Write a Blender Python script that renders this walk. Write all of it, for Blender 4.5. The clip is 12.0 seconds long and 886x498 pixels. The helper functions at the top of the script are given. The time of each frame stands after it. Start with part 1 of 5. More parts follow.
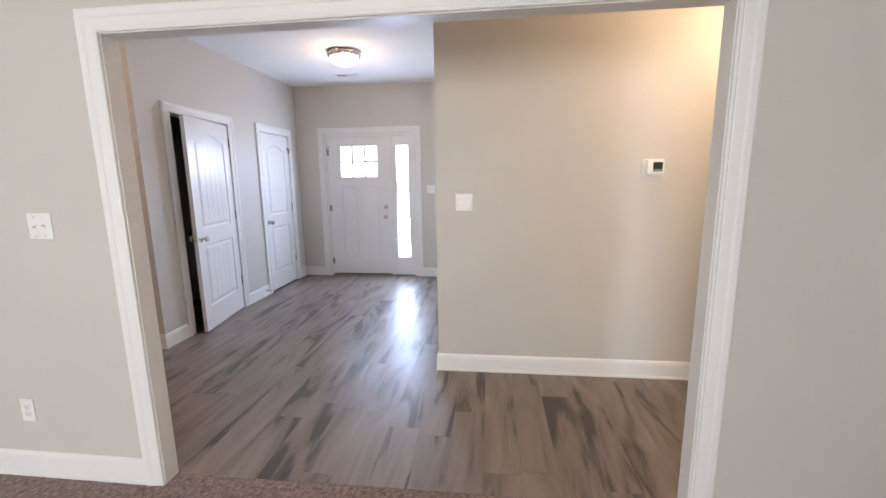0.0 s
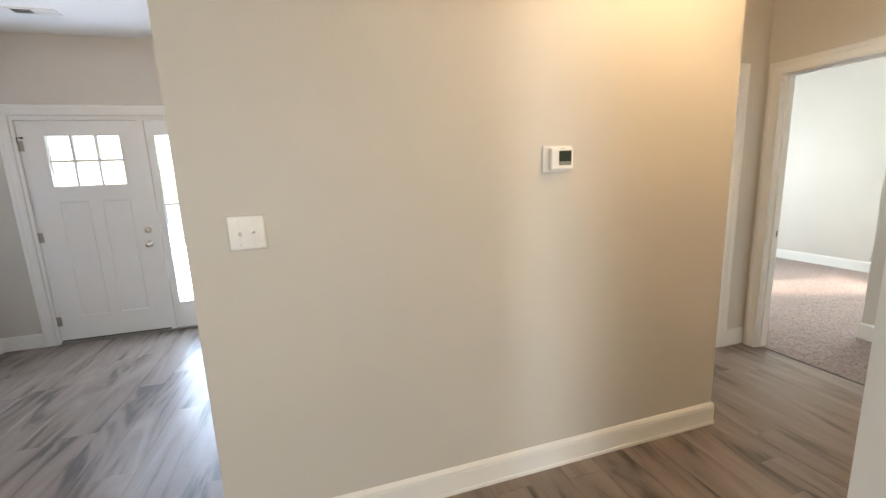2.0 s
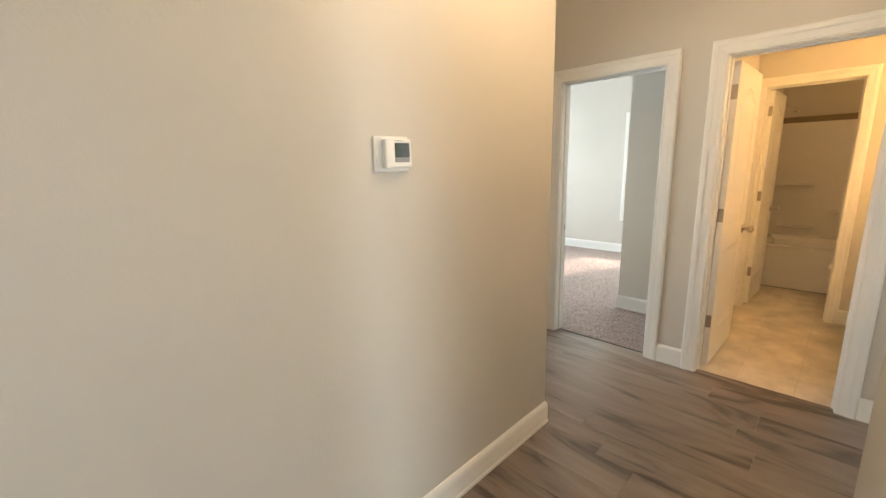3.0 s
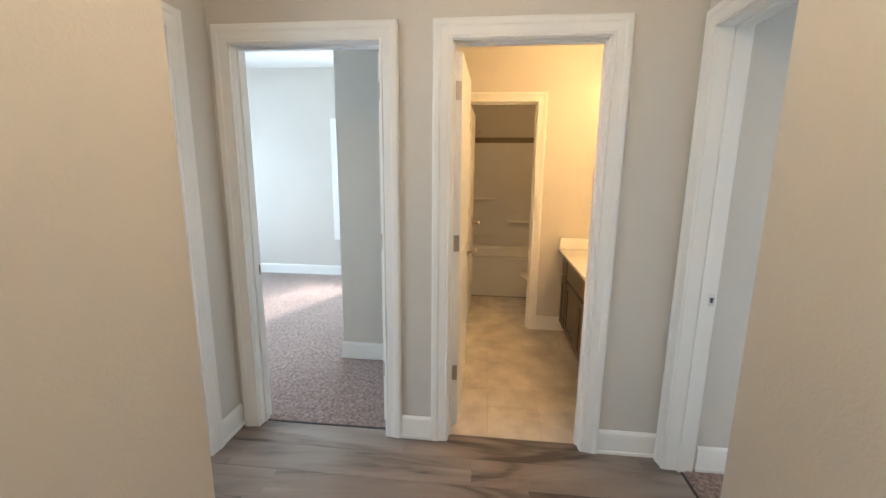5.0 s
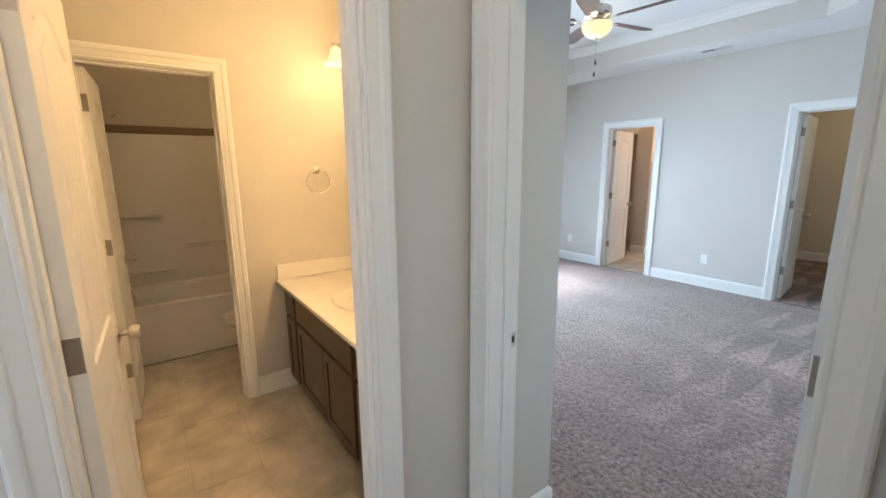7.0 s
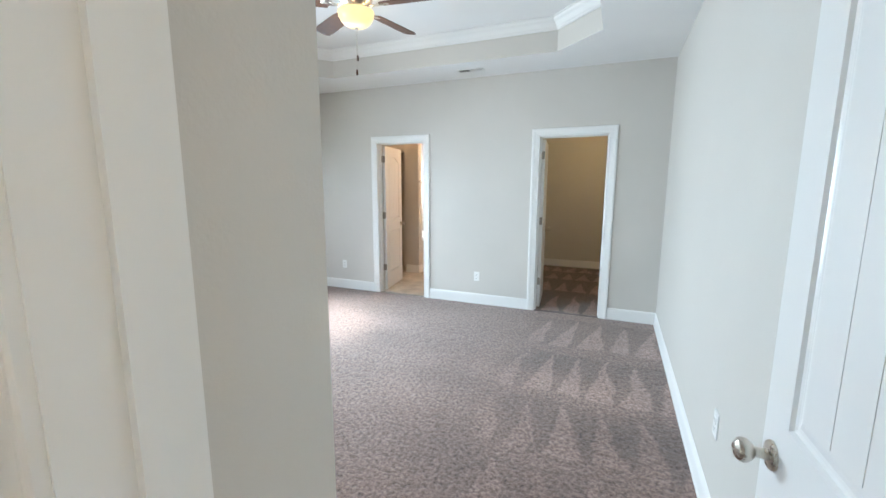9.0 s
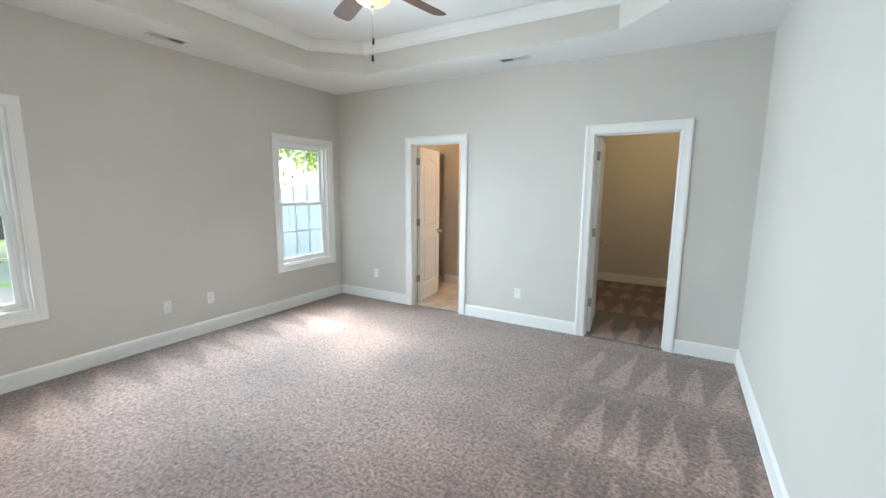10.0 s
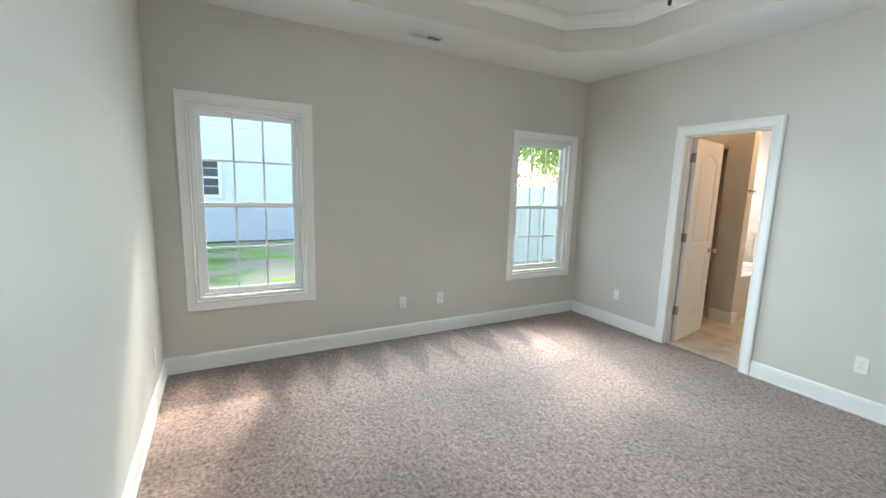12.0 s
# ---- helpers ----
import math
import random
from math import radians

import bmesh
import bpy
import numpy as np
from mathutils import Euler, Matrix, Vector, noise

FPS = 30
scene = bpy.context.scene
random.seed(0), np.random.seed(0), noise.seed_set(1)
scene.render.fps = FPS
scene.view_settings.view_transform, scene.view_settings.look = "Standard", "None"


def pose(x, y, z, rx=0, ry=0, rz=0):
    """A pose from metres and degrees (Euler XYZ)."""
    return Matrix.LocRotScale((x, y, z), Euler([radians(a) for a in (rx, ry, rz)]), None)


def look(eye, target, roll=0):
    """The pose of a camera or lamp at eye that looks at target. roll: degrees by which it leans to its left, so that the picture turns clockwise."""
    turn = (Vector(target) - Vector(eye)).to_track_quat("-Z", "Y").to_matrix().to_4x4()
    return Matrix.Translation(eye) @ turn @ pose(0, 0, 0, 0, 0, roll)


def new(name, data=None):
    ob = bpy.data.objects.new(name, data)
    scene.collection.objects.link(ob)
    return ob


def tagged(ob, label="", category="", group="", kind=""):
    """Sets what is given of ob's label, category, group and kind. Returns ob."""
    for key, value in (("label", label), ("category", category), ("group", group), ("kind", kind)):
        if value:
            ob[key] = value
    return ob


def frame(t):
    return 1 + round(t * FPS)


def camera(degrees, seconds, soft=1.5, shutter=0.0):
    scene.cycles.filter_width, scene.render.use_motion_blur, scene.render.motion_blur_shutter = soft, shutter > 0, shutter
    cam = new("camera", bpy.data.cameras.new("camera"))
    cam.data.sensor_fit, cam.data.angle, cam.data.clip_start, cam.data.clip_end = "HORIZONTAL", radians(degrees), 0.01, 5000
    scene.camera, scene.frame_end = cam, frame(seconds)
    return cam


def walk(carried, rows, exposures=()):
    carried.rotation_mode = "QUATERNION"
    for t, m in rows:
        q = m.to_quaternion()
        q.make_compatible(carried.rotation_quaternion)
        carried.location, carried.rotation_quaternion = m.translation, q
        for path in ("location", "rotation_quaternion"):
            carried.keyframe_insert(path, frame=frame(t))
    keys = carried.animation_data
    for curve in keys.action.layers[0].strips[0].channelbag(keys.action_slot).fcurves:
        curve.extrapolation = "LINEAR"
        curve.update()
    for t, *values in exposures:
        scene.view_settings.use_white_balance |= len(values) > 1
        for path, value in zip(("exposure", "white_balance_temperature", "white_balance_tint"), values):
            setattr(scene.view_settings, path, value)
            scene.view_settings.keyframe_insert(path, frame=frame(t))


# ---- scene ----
cam = camera(94.7, 12.0)
PATH = [
    (0, (0.047, 0.141, 1.444), (-0.181, 2.098, 1.101), -0.8),
    (0.5, (0.077, 0.477, 1.435), (-0.107, 2.44, 1.099), -1.1),
    (1, (0.073, 0.812, 1.451), (0.018, 2.783, 1.114), -1.6),
    (1.5, (0.099, 1.144, 1.446), (0.285, 3.105, 1.101), -2.0),
    (2, (0.114, 1.458, 1.451), (0.678, 3.342, 1.088), -2.3),
    (2.5, (0.145, 1.76, 1.473), (1.13, 3.454, 1.072), -2.1),
    (3, (0.268, 1.96, 1.461), (1.65, 3.346, 1.048), -1.5),
    (3.5, (0.479, 2.15, 1.466), (2.155, 3.16, 1.051), -0.6),
    (3.7, (0.562, 2.216, 1.464), (2.318, 3.08, 1.052), -0.4),
    (5.3, (1.503, 2.429, 1.451), (3.466, 2.502, 1.076), 0.1),
    (5.5, (1.621, 2.459, 1.453), (3.585, 2.43, 1.073), -0.4),
    (6, (1.901, 2.523, 1.472), (3.828, 2.155, 1.083), -0.8),
    (6.5, (2.073, 2.492, 1.475), (3.878, 1.722, 1.088), -0.8),
    (7, (2.247, 2.375, 1.489), (3.84, 1.228, 1.105), -0.5),
    (7.5, (2.418, 2.221, 1.489), (3.744, 0.771, 1.117), -0.3),
    (7.7, (2.498, 2.153, 1.488), (3.705, 0.602, 1.119), -0.1),
    (9.3, (2.822, 1.454, 1.505), (3.578, -0.372, 1.199), 0.1),
    (9.5, (2.79, 1.321, 1.515), (3.608, -0.478, 1.208), 0.2),
    (10, (2.872, 1.068, 1.507), (3.868, -0.641, 1.215), 0.5),
    (10.5, (2.918, 0.884, 1.502), (4.196, -0.626, 1.205), 0.7),
    (11, (3.005, 0.735, 1.503), (4.569, -0.474, 1.202), 1.6),
    (11.5, (3.149, 0.695, 1.503), (4.865, -0.284, 1.192), 2.0),
    (12, (3.437, 0.677, 1.494), (5.171, -0.275, 1.196), 1.7),
]
EXPOSURES = ((0, 2.75, 6900, 22), (1.5, 2.75, 7150, 17), (2.5, 2.65, 7600, 14), (3.5, 2.67, 7000, 13), (5.5, 2.66, 6000, 11), (7.0, 2.5, 5750, 9), (9.5, 2.57, 6250, 9), (12, 2.27, 6400, 5))
walk(cam, [(t, look(eye, target, roll)) for t, eye, target, roll in PATH], EXPOSURES)
# world and lights
world = bpy.data.worlds.new("world")
scene.world = world
world.use_nodes = True
wn = world.node_tree
sky = wn.nodes.new("ShaderNodeTexSky")
sky.sky_type, sky.sun_disc = "NISHITA", False
SUN_EL, SUN_AZ = 42, 113
sky.sun_elevation, sky.sun_rotation = radians(SUN_EL), radians(SUN_AZ)
wn.links.new(sky.outputs[0], wn.nodes["Background"].inputs[0])
wn.nodes["Background"].inputs[1].default_value = 0.15


def lamp(name, kind, m, power, colour, **kw):
    data = bpy.data.lights.new(name, kind)
    data.energy, data.color = power, colour
    for k, v in kw.items():
        if k == "size":
            if kind == "AREA":
                data.shape, data.size, data.size_y = "RECTANGLE", v[0], v[1]
            else:
                data.shadow_soft_size = v
        elif k == "spread":
            data.spread = v
        elif k == "angle":
            data.angle = v
    ob = new(name, data)
    ob.matrix_world = m
    return ob


az, el = radians(SUN_AZ), radians(SUN_EL)
sun_way = Vector((math.sin(az) * math.cos(el), math.cos(az) * math.cos(el), math.sin(el)))
lamp("sun", "SUN", look(sun_way * 50, (0, 0, 0)), 2.1, (0.60, 0.56, 0.51), angle=radians(6.0))
WARM = (1.0, 0.73, 0.43)
AMBER = (1.0, 0.60, 0.24)
DAY = (0.72, 0.88, 1.0)
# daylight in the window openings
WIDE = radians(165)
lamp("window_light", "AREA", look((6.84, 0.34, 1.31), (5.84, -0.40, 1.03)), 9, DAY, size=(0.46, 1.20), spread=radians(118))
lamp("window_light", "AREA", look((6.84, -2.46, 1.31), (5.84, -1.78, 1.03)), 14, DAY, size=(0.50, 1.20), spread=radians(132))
lamp("window_light", "AREA", look((6.775, 4.0, 1.31), (6, 4.0, 1.31)), 7, DAY, size=(0.68, 1.34), spread=WIDE)
lamp("window_light", "AREA", look((5.1, 7.25, 1.33), (4.9, 6, 1.33)), 15, DAY, size=(1.7, 1.34), spread=WIDE)
lamp("window_light", "AREA", look((-1.6, -4.05, 1.35), (-1.6, -3, 1.35)), 23, (0.88, 0.97, 1.0), size=(3.5, 1.4), spread=WIDE)
lamp("window_light", "AREA", look((1.5, 6.07, 1.38), (1.5, 5, 1.38)), 8, DAY, size=(1.1, 1.15), spread=WIDE)
lamp("window_light", "AREA", look((-1.217, 6.035, 1.1), (-1.217, 5, 1.0)), 5, (0.50, 0.70, 1.0), size=(0.18, 1.6))
lamp("window_light", "AREA", look((-1.86, 6.035, 1.7), (-1.86, 5, 1.6)), 2.2, (0.50, 0.70, 1.0), size=(0.5, 0.42))
lamp("window_light", "AREA", look((7.10, -5.65, 1.6), (6.0, -5.65, 1.5)), 4.5, (1.0, 0.94, 1.0), size=(0.7, 0.8))
# electric light, plus an added fill lamp in the tub room
lamp("foyer_bulb", "POINT", pose(-1.483, 4.55, 2.52), 1.3, WARM, size=0.09)
lamp("west_hall_bulb", "POINT", pose(-4.1, 2.5, 2.55), 3.0, (1.0, 0.76, 0.55), size=0.1)
lamp("hall_bulb", "POINT", pose(1.75, 2.42, 2.46), 4.4, (1.0, 0.76, 0.49), size=0.14)
lamp("fan_bulb", "POINT", pose(4.66, -1.09, 2.66), 2.0, (1.0, 0.86, 0.68), size=0.08)
for bx, power in ((3.70, 3.2), (4.09, 2.6), (4.48, 0.8), (4.87, 0.2)):
    lamp("vanity_bulb", "POINT", pose(bx, 1.33, 2.12), power, AMBER, size=0.05)
# no fixture here: added lamp that only brightens the tub room
lamp("tub_room_fill", "POINT", pose(5.4, 1.9, 2.6), 1.3, AMBER, size=0.09)
lamp("closet_bulb", "POINT", pose(3.2, -4.8, 2.6), 3.2, (1.0, 0.70, 0.34), size=0.09)
lamp("bath_light", "POINT", pose(4.95, -5.2, 2.5), 7.0, (1.0, 0.60, 0.30), size=0.09)
# second lamp is added, no fixture: warm fill by the linen opening
lamp("bath_light", "POINT", pose(6.3, -4.25, 2.6), 1.3, (1.0, 0.62, 0.32), size=0.09)

# ---------------------------------------------------------------- materials


def mat(name, base, rough=0.5, metal=0.0, vary=0.0, scale=3.0, bump=0.0, bump_scale=80.0, coat=0.0, spec=0.5):
    m = bpy.data.materials.new(name)
    m.use_nodes = True
    nt = m.node_tree
    b = nt.nodes["Principled BSDF"]
    b.inputs["Base Color"].default_value = (*base, 1)
    b.inputs["Roughness"].default_value = rough
    b.inputs["Metallic"].default_value = metal
    b.inputs["Coat Weight"].default_value = coat
    b.inputs["Specular IOR Level"].default_value = spec
    co = nt.nodes.new("ShaderNodeTexCoord")
    geo = nt.nodes.new("ShaderNodeNewGeometry")
    if vary:
        n = nt.nodes.new("ShaderNodeTexNoise")
        n.inputs["Scale"].default_value, n.inputs["Detail"].default_value = scale, 6
        nt.links.new(geo.outputs["Position"], n.inputs["Vector"])
        r = nt.nodes.new("ShaderNodeMapRange")
        r.inputs["From Min"].default_value, r.inputs["From Max"].default_value = 0.3, 0.7
        r.inputs["To Min"].default_value, r.inputs["To Max"].default_value = 1 - vary, 1 + vary
        nt.links.new(n.outputs["Fac"], r.inputs["Value"])
        v = nt.nodes.new("ShaderNodeVectorMath")
        v.operation = "SCALE"
        v.inputs[0].default_value = base
        nt.links.new(r.outputs[0], v.inputs["Scale"])
        nt.links.new(v.outputs[0], b.inputs["Base Color"])
        r2 = nt.nodes.new("ShaderNodeMapRange")
        r2.inputs["To Min"].default_value, r2.inputs["To Max"].default_value = max(0, rough - 0.08), min(1, rough + 0.08)
        nt.links.new(n.outputs["Fac"], r2.inputs["Value"])
        nt.links.new(r2.outputs[0], b.inputs["Roughness"])
    if bump:
        n2 = nt.nodes.new("ShaderNodeTexNoise")
        n2.inputs["Scale"].default_value, n2.inputs["Detail"].default_value = bump_scale, 3
        nt.links.new(geo.outputs["Position"], n2.inputs["Vector"])
        bp = nt.nodes.new("ShaderNodeBump")
        bp.inputs["Strength"].default_value, bp.inputs["Distance"].default_value = 1.0, bump
        nt.links.new(n2.outputs["Fac"], bp.inputs["Height"])
        nt.links.new(bp.outputs[0], b.inputs["Normal"])
    return m


WALL = mat("wall_paint", (0.60, 0.575, 0.53), 0.5, vary=0.03, scale=1.2, bump=0.0006, bump_scale=140)
CEIL = mat("ceiling_paint", (0.84, 0.84, 0.83), 0.8, vary=0.02, scale=1.5, bump=0.0008, bump_scale=90)
TRIM = mat("trim_paint", (0.80, 0.80, 0.78), 0.42, vary=0.01, scale=2)
DOOR = mat("door_paint", (0.79, 0.79, 0.78), 0.32, vary=0.01, scale=2)
NICKEL = mat("satin_nickel", (0.60, 0.56, 0.50), 0.28, metal=1.0, vary=0.05, scale=30)
HINGE = mat("hinge_nickel", (0.36, 0.33, 0.29), 0.38, metal=1.0, vary=0.05, scale=30)
PLASTIC = mat("white_plastic", (0.82, 0.82, 0.80), 0.3, vary=0.01, scale=20)
DARK = mat("dark_slot", (0.02, 0.02, 0.02), 0.5)
VINYL = mat("window_vinyl", (0.82, 0.84, 0.85), 0.35, vary=0.01, scale=8)
TILE = mat("tile_beige", (0.54, 0.49, 0.42), 0.38, vary=0.26, scale=5, bump=0.0004, bump_scale=40)
GROUT = mat("grout", (0.47, 0.425, 0.36), 0.9, vary=0.05, scale=40)
TUB = mat("tub_acrylic", (0.80, 0.78, 0.74), 0.18, vary=0.01, scale=3)
# vanity body near-black: darkness of the gaps between fronts put into its colour
CABGAP = mat("cabinet_gap_dark", (0.010, 0.006, 0.005), 0.5)
CABINET = mat("espresso_cabinet", (0.105, 0.070, 0.045), 0.36, vary=0.12, scale=14, bump=0.0002, bump_scale=60)
COUNTER = mat("cultured_marble", (0.80, 0.77, 0.72), 0.22, vary=0.03, scale=5)
SUBFLOOR = mat("underlay", (0.06, 0.05, 0.045), 0.9, vary=0.1, scale=10)


def glass_material(name, rough=0.0):
    m = bpy.data.materials.new(name)
    m.use_nodes = True
    b = m.node_tree.nodes["Principled BSDF"]
    b.inputs["Base Color"].default_value = (0.97, 0.99, 0.98, 1)
    b.inputs["Transmission Weight"].default_value = 1
    b.inputs["Roughness"].default_value, b.inputs["IOR"].default_value = rough, 1.45
    return m


GLASS = glass_material("window_glass")


def glow_material(name, colour, strength):
    m = bpy.data.materials.new(name)
    m.use_nodes = True
    b = m.node_tree.nodes["Principled BSDF"]
    b.inputs["Base Color"].default_value = (0.55, 0.43, 0.26, 1)
    b.inputs["Roughness"].default_value = 0.3
    b.inputs["Emission Color"].default_value = (*colour, 1)
    b.inputs["Emission Strength"].default_value = strength
    return m


FOYERGLASS = glow_material("lit_frosted_glass", (1.0, 0.78, 0.46), 0.55)
LAMPGLASS = glow_material("lit_lamp_glass", (1.0, 0.68, 0.30), 0.20)


def carpet_material():
    m = bpy.data.materials.new("carpet")
    m.use_nodes = True
    nt = m.node_tree
    b = nt.nodes["Principled BSDF"]
    b.inputs["Roughness"].default_value = 1.0
    b.inputs["Specular IOR Level"].default_value = 0.1
    b.inputs["Sheen Weight"].default_value = 0.30
    b.inputs["Sheen Roughness"].default_value = 0.6
    geo = nt.nodes.new("ShaderNodeNewGeometry")

    def noise_node(scale, detail=4):
        n = nt.nodes.new("ShaderNodeTexNoise")
        n.inputs["Scale"].default_value, n.inputs["Detail"].default_value = scale, detail
        nt.links.new(geo.outputs["Position"], n.inputs["Vector"])
        return n

    fine, mid, big = noise_node(46, 5), noise_node(160, 3), noise_node(1.3, 4)
    clump = noise_node(17, 4)
    clump.inputs["Distortion"].default_value = 1.8
    ramp = nt.nodes.new("ShaderNodeValToRGB")
    el = ramp.color_ramp.elements
    el[0].position, el[0].color = 0.37, (0.060, 0.036, 0.029, 1)
    el[1].position, el[1].color = 0.66, (0.40, 0.280, 0.238, 1)
    tuft = el.new(0.46)
    tuft.color = (0.170, 0.109, 0.089, 1)
    s = nt.nodes.new("ShaderNodeMath")
    s.operation = "MULTIPLY_ADD"
    s.inputs[1].default_value = 0.35
    nt.links.new(mid.outputs["Fac"], s.inputs[0])
    s2 = nt.nodes.new("ShaderNodeMath")
    s2.operation = "MULTIPLY_ADD"
    s2.inputs[1].default_value = 0.48
    s0 = nt.nodes.new("ShaderNodeMath")
    s0.operation = "MULTIPLY"
    s0.inputs[1].default_value = 0.17
    nt.links.new(clump.outputs["Fac"], s0.inputs[0])
    nt.links.new(s0.outputs[0], s2.inputs[2])
    nt.links.new(fine.outputs["Fac"], s2.inputs[0])
    nt.links.new(s2.outputs[0], s.inputs[2])
    nt.links.new(s.outputs[0], ramp.inputs[0])
    att = nt.nodes.new("ShaderNodeAttribute")
    att.attribute_name = "nap"
    r = nt.nodes.new("ShaderNodeMapRange")
    r.inputs["To Min"].default_value, r.inputs["To Max"].default_value = 0.75, 1.25
    nt.links.new(big.outputs["Fac"], r.inputs["Value"])
    r3 = nt.nodes.new("ShaderNodeMath")
    r3.operation = "MULTIPLY_ADD"
    r3.inputs[1].default_value = 0.42
    nt.links.new(att.outputs["Fac"], r3.inputs[0])
    nt.links.new(r.outputs[0], r3.inputs[2])
    v = nt.nodes.new("ShaderNodeVectorMath")
    v.operation = "SCALE"
    nt.links.new(ramp.outputs[0], v.inputs[0])
    nt.links.new(r3.outputs[0], v.inputs["Scale"])
    nt.links.new(v.outputs[0], b.inputs["Base Color"])
    bp = nt.nodes.new("ShaderNodeBump")
    bp.inputs["Strength"].default_value, bp.inputs["Distance"].default_value = 1.0, 0.008
    nt.links.new(s.outputs[0], bp.inputs["Height"])
    nt.links.new(bp.outputs[0], b.inputs["Normal"])
    return m


CARPET = carpet_material()


def plank_material():
    m = bpy.data.materials.new("laminate_plank")
    m.use_nodes = True
    nt = m.node_tree
    b = nt.nodes["Principled BSDF"]
    b.inputs["Roughness"].default_value = 0.33
    geo = nt.nodes.new("ShaderNodeNewGeometry")
    info = nt.nodes.new("ShaderNodeObjectInfo")
    mp = nt.nodes.new("ShaderNodeMapping")
    mp.inputs["Scale"].default_value = (6, 1.0, 1)
    off = nt.nodes.new("ShaderNodeVectorMath")
    off.operation = "MULTIPLY"
    off.inputs[1].default_value = (37, 53, 11)
    cmb = nt.nodes.new("ShaderNodeCombineXYZ")
    for i in range(3):
        nt.links.new(info.outputs["Random"], cmb.inputs[i])
    nt.links.new(cmb.outputs[0], off.inputs[0])
    nt.links.new(off.outputs[0], mp.inputs["Location"])
    nt.links.new(geo.outputs["Position"], mp.inputs["Vector"])
    n = nt.nodes.new("ShaderNodeTexNoise")
    n.inputs["Scale"].default_value, n.inputs["Detail"].default_value, n.inputs["Distortion"].default_value = 1.0, 4, 1.6
    nt.links.new(mp.outputs[0], n.inputs["Vector"])
    mp2 = nt.nodes.new("ShaderNodeMapping")
    mp2.inputs["Scale"].default_value = (130, 4, 1)
    nt.links.new(off.outputs[0], mp2.inputs["Location"])
    nt.links.new(geo.outputs["Position"], mp2.inputs["Vector"])
    n2 = nt.nodes.new("ShaderNodeTexNoise")
    n2.inputs["Scale"].default_value, n2.inputs["Detail"].default_value = 1.0, 4
    nt.links.new(mp2.outputs[0], n2.inputs["Vector"])
    s = nt.nodes.new("ShaderNodeMath")
    s.operation = "MULTIPLY_ADD"
    s.inputs[1].default_value = 0.09
    nt.links.new(n2.outputs["Fac"], s.inputs[0])
    s3 = nt.nodes.new("ShaderNodeMath")
    s3.operation = "MULTIPLY_ADD"
    s3.inputs[1].default_value, s3.inputs[2].default_value = 0.10, -0.10
    nt.links.new(info.outputs["Random"], s3.inputs[0])
    s4 = nt.nodes.new("ShaderNodeMath")
    nt.links.new(n.outputs["Fac"], s4.inputs[0])
    nt.links.new(s3.outputs[0], s4.inputs[1])
    nt.links.new(s4.outputs[0], s.inputs[2])
    ramp = nt.nodes.new("ShaderNodeValToRGB")
    e = ramp.color_ramp.elements
    e[0].position, e[0].color = 0.33, (0.078, 0.061, 0.052, 1)
    e[1].position, e[1].color = 0.74, (0.31, 0.255, 0.218, 1)
    mid = e.new(0.445)
    mid.color = (0.205, 0.165, 0.142, 1)
    nt.links.new(s.outputs[0], ramp.inputs[0])
    nt.links.new(ramp.outputs[0], b.inputs["Base Color"])
    r = nt.nodes.new("ShaderNodeMapRange")
    r.inputs["To Min"].default_value, r.inputs["To Max"].default_value = 0.42, 0.33
    nt.links.new(n.outputs["Fac"], r.inputs["Value"])
    nt.links.new(r.outputs[0], b.inputs["Roughness"])
    bp = nt.nodes.new("ShaderNodeBump")
    bp.inputs["Strength"].default_value, bp.inputs["Distance"].default_value = 0.6, 0.0006
    nt.links.new(s.outputs[0], bp.inputs["Height"])
    nt.links.new(bp.outputs[0], b.inputs["Normal"])
    return m


PLANK = plank_material()

# ---------------------------------------------------------------- mesh helpers


def mesh_of(bm, name, material, smooth=False):
    me = bpy.data.meshes.new(name)
    bmesh.ops.recalc_face_normals(bm, faces=bm.faces)
    bm.to_mesh(me)
    bm.free()
    for mm in (material if isinstance(material, (list, tuple)) else [material]):
        me.materials.append(mm)
    if smooth:
        me.shade_smooth()
        me.set_sharp_from_angle(angle=radians(35))
    return me


def part(name, bm, material, parent=None, label="", smooth=False, m=None):
    ob = new(name, mesh_of(bm, name, material, smooth))
    if parent is not None:
        ob.parent = parent
    if m is not None:
        ob.matrix_basis = m
    if label:
        ob["label"] = label
    return ob


def again(name, ob, m, parent=None):
    """Another object on the same mesh."""
    o = new(name, ob.data)
    o.parent = parent if parent is not None else ob.parent
    o.matrix_basis = m
    return o


def thing(name, label, category, group="", m=None):
    e = tagged(new(name), label, category, group)
    e.empty_display_size = 0.05
    if m is not None:
        e.matrix_world = m
    return e


def structure(name, bm, material, smooth=False, parent=None, kind="structure"):
    return tagged(part(name, bm, material, parent, smooth=smooth), kind=kind)


def box(bm, x0, x1, y0, y1, z0, z1, bevel=0.0):
    r = bmesh.ops.create_cube(bm, size=1)
    vs = r["verts"]
    bmesh.ops.scale(bm, verts=vs, vec=(x1 - x0, y1 - y0, z1 - z0))
    bmesh.ops.translate(bm, verts=vs, vec=((x0 + x1) / 2, (y0 + y1) / 2, (z0 + z1) / 2))
    if bevel:
        es = list({e for v in vs for e in v.link_edges})
        bmesh.ops.bevel(bm, geom=es, offset=bevel, segments=2, affect="EDGES", profile=0.6)
    return vs


def boxed(*a, bevel=0.0):
    bm = bmesh.new()
    box(bm, *a, bevel=bevel)
    return bm


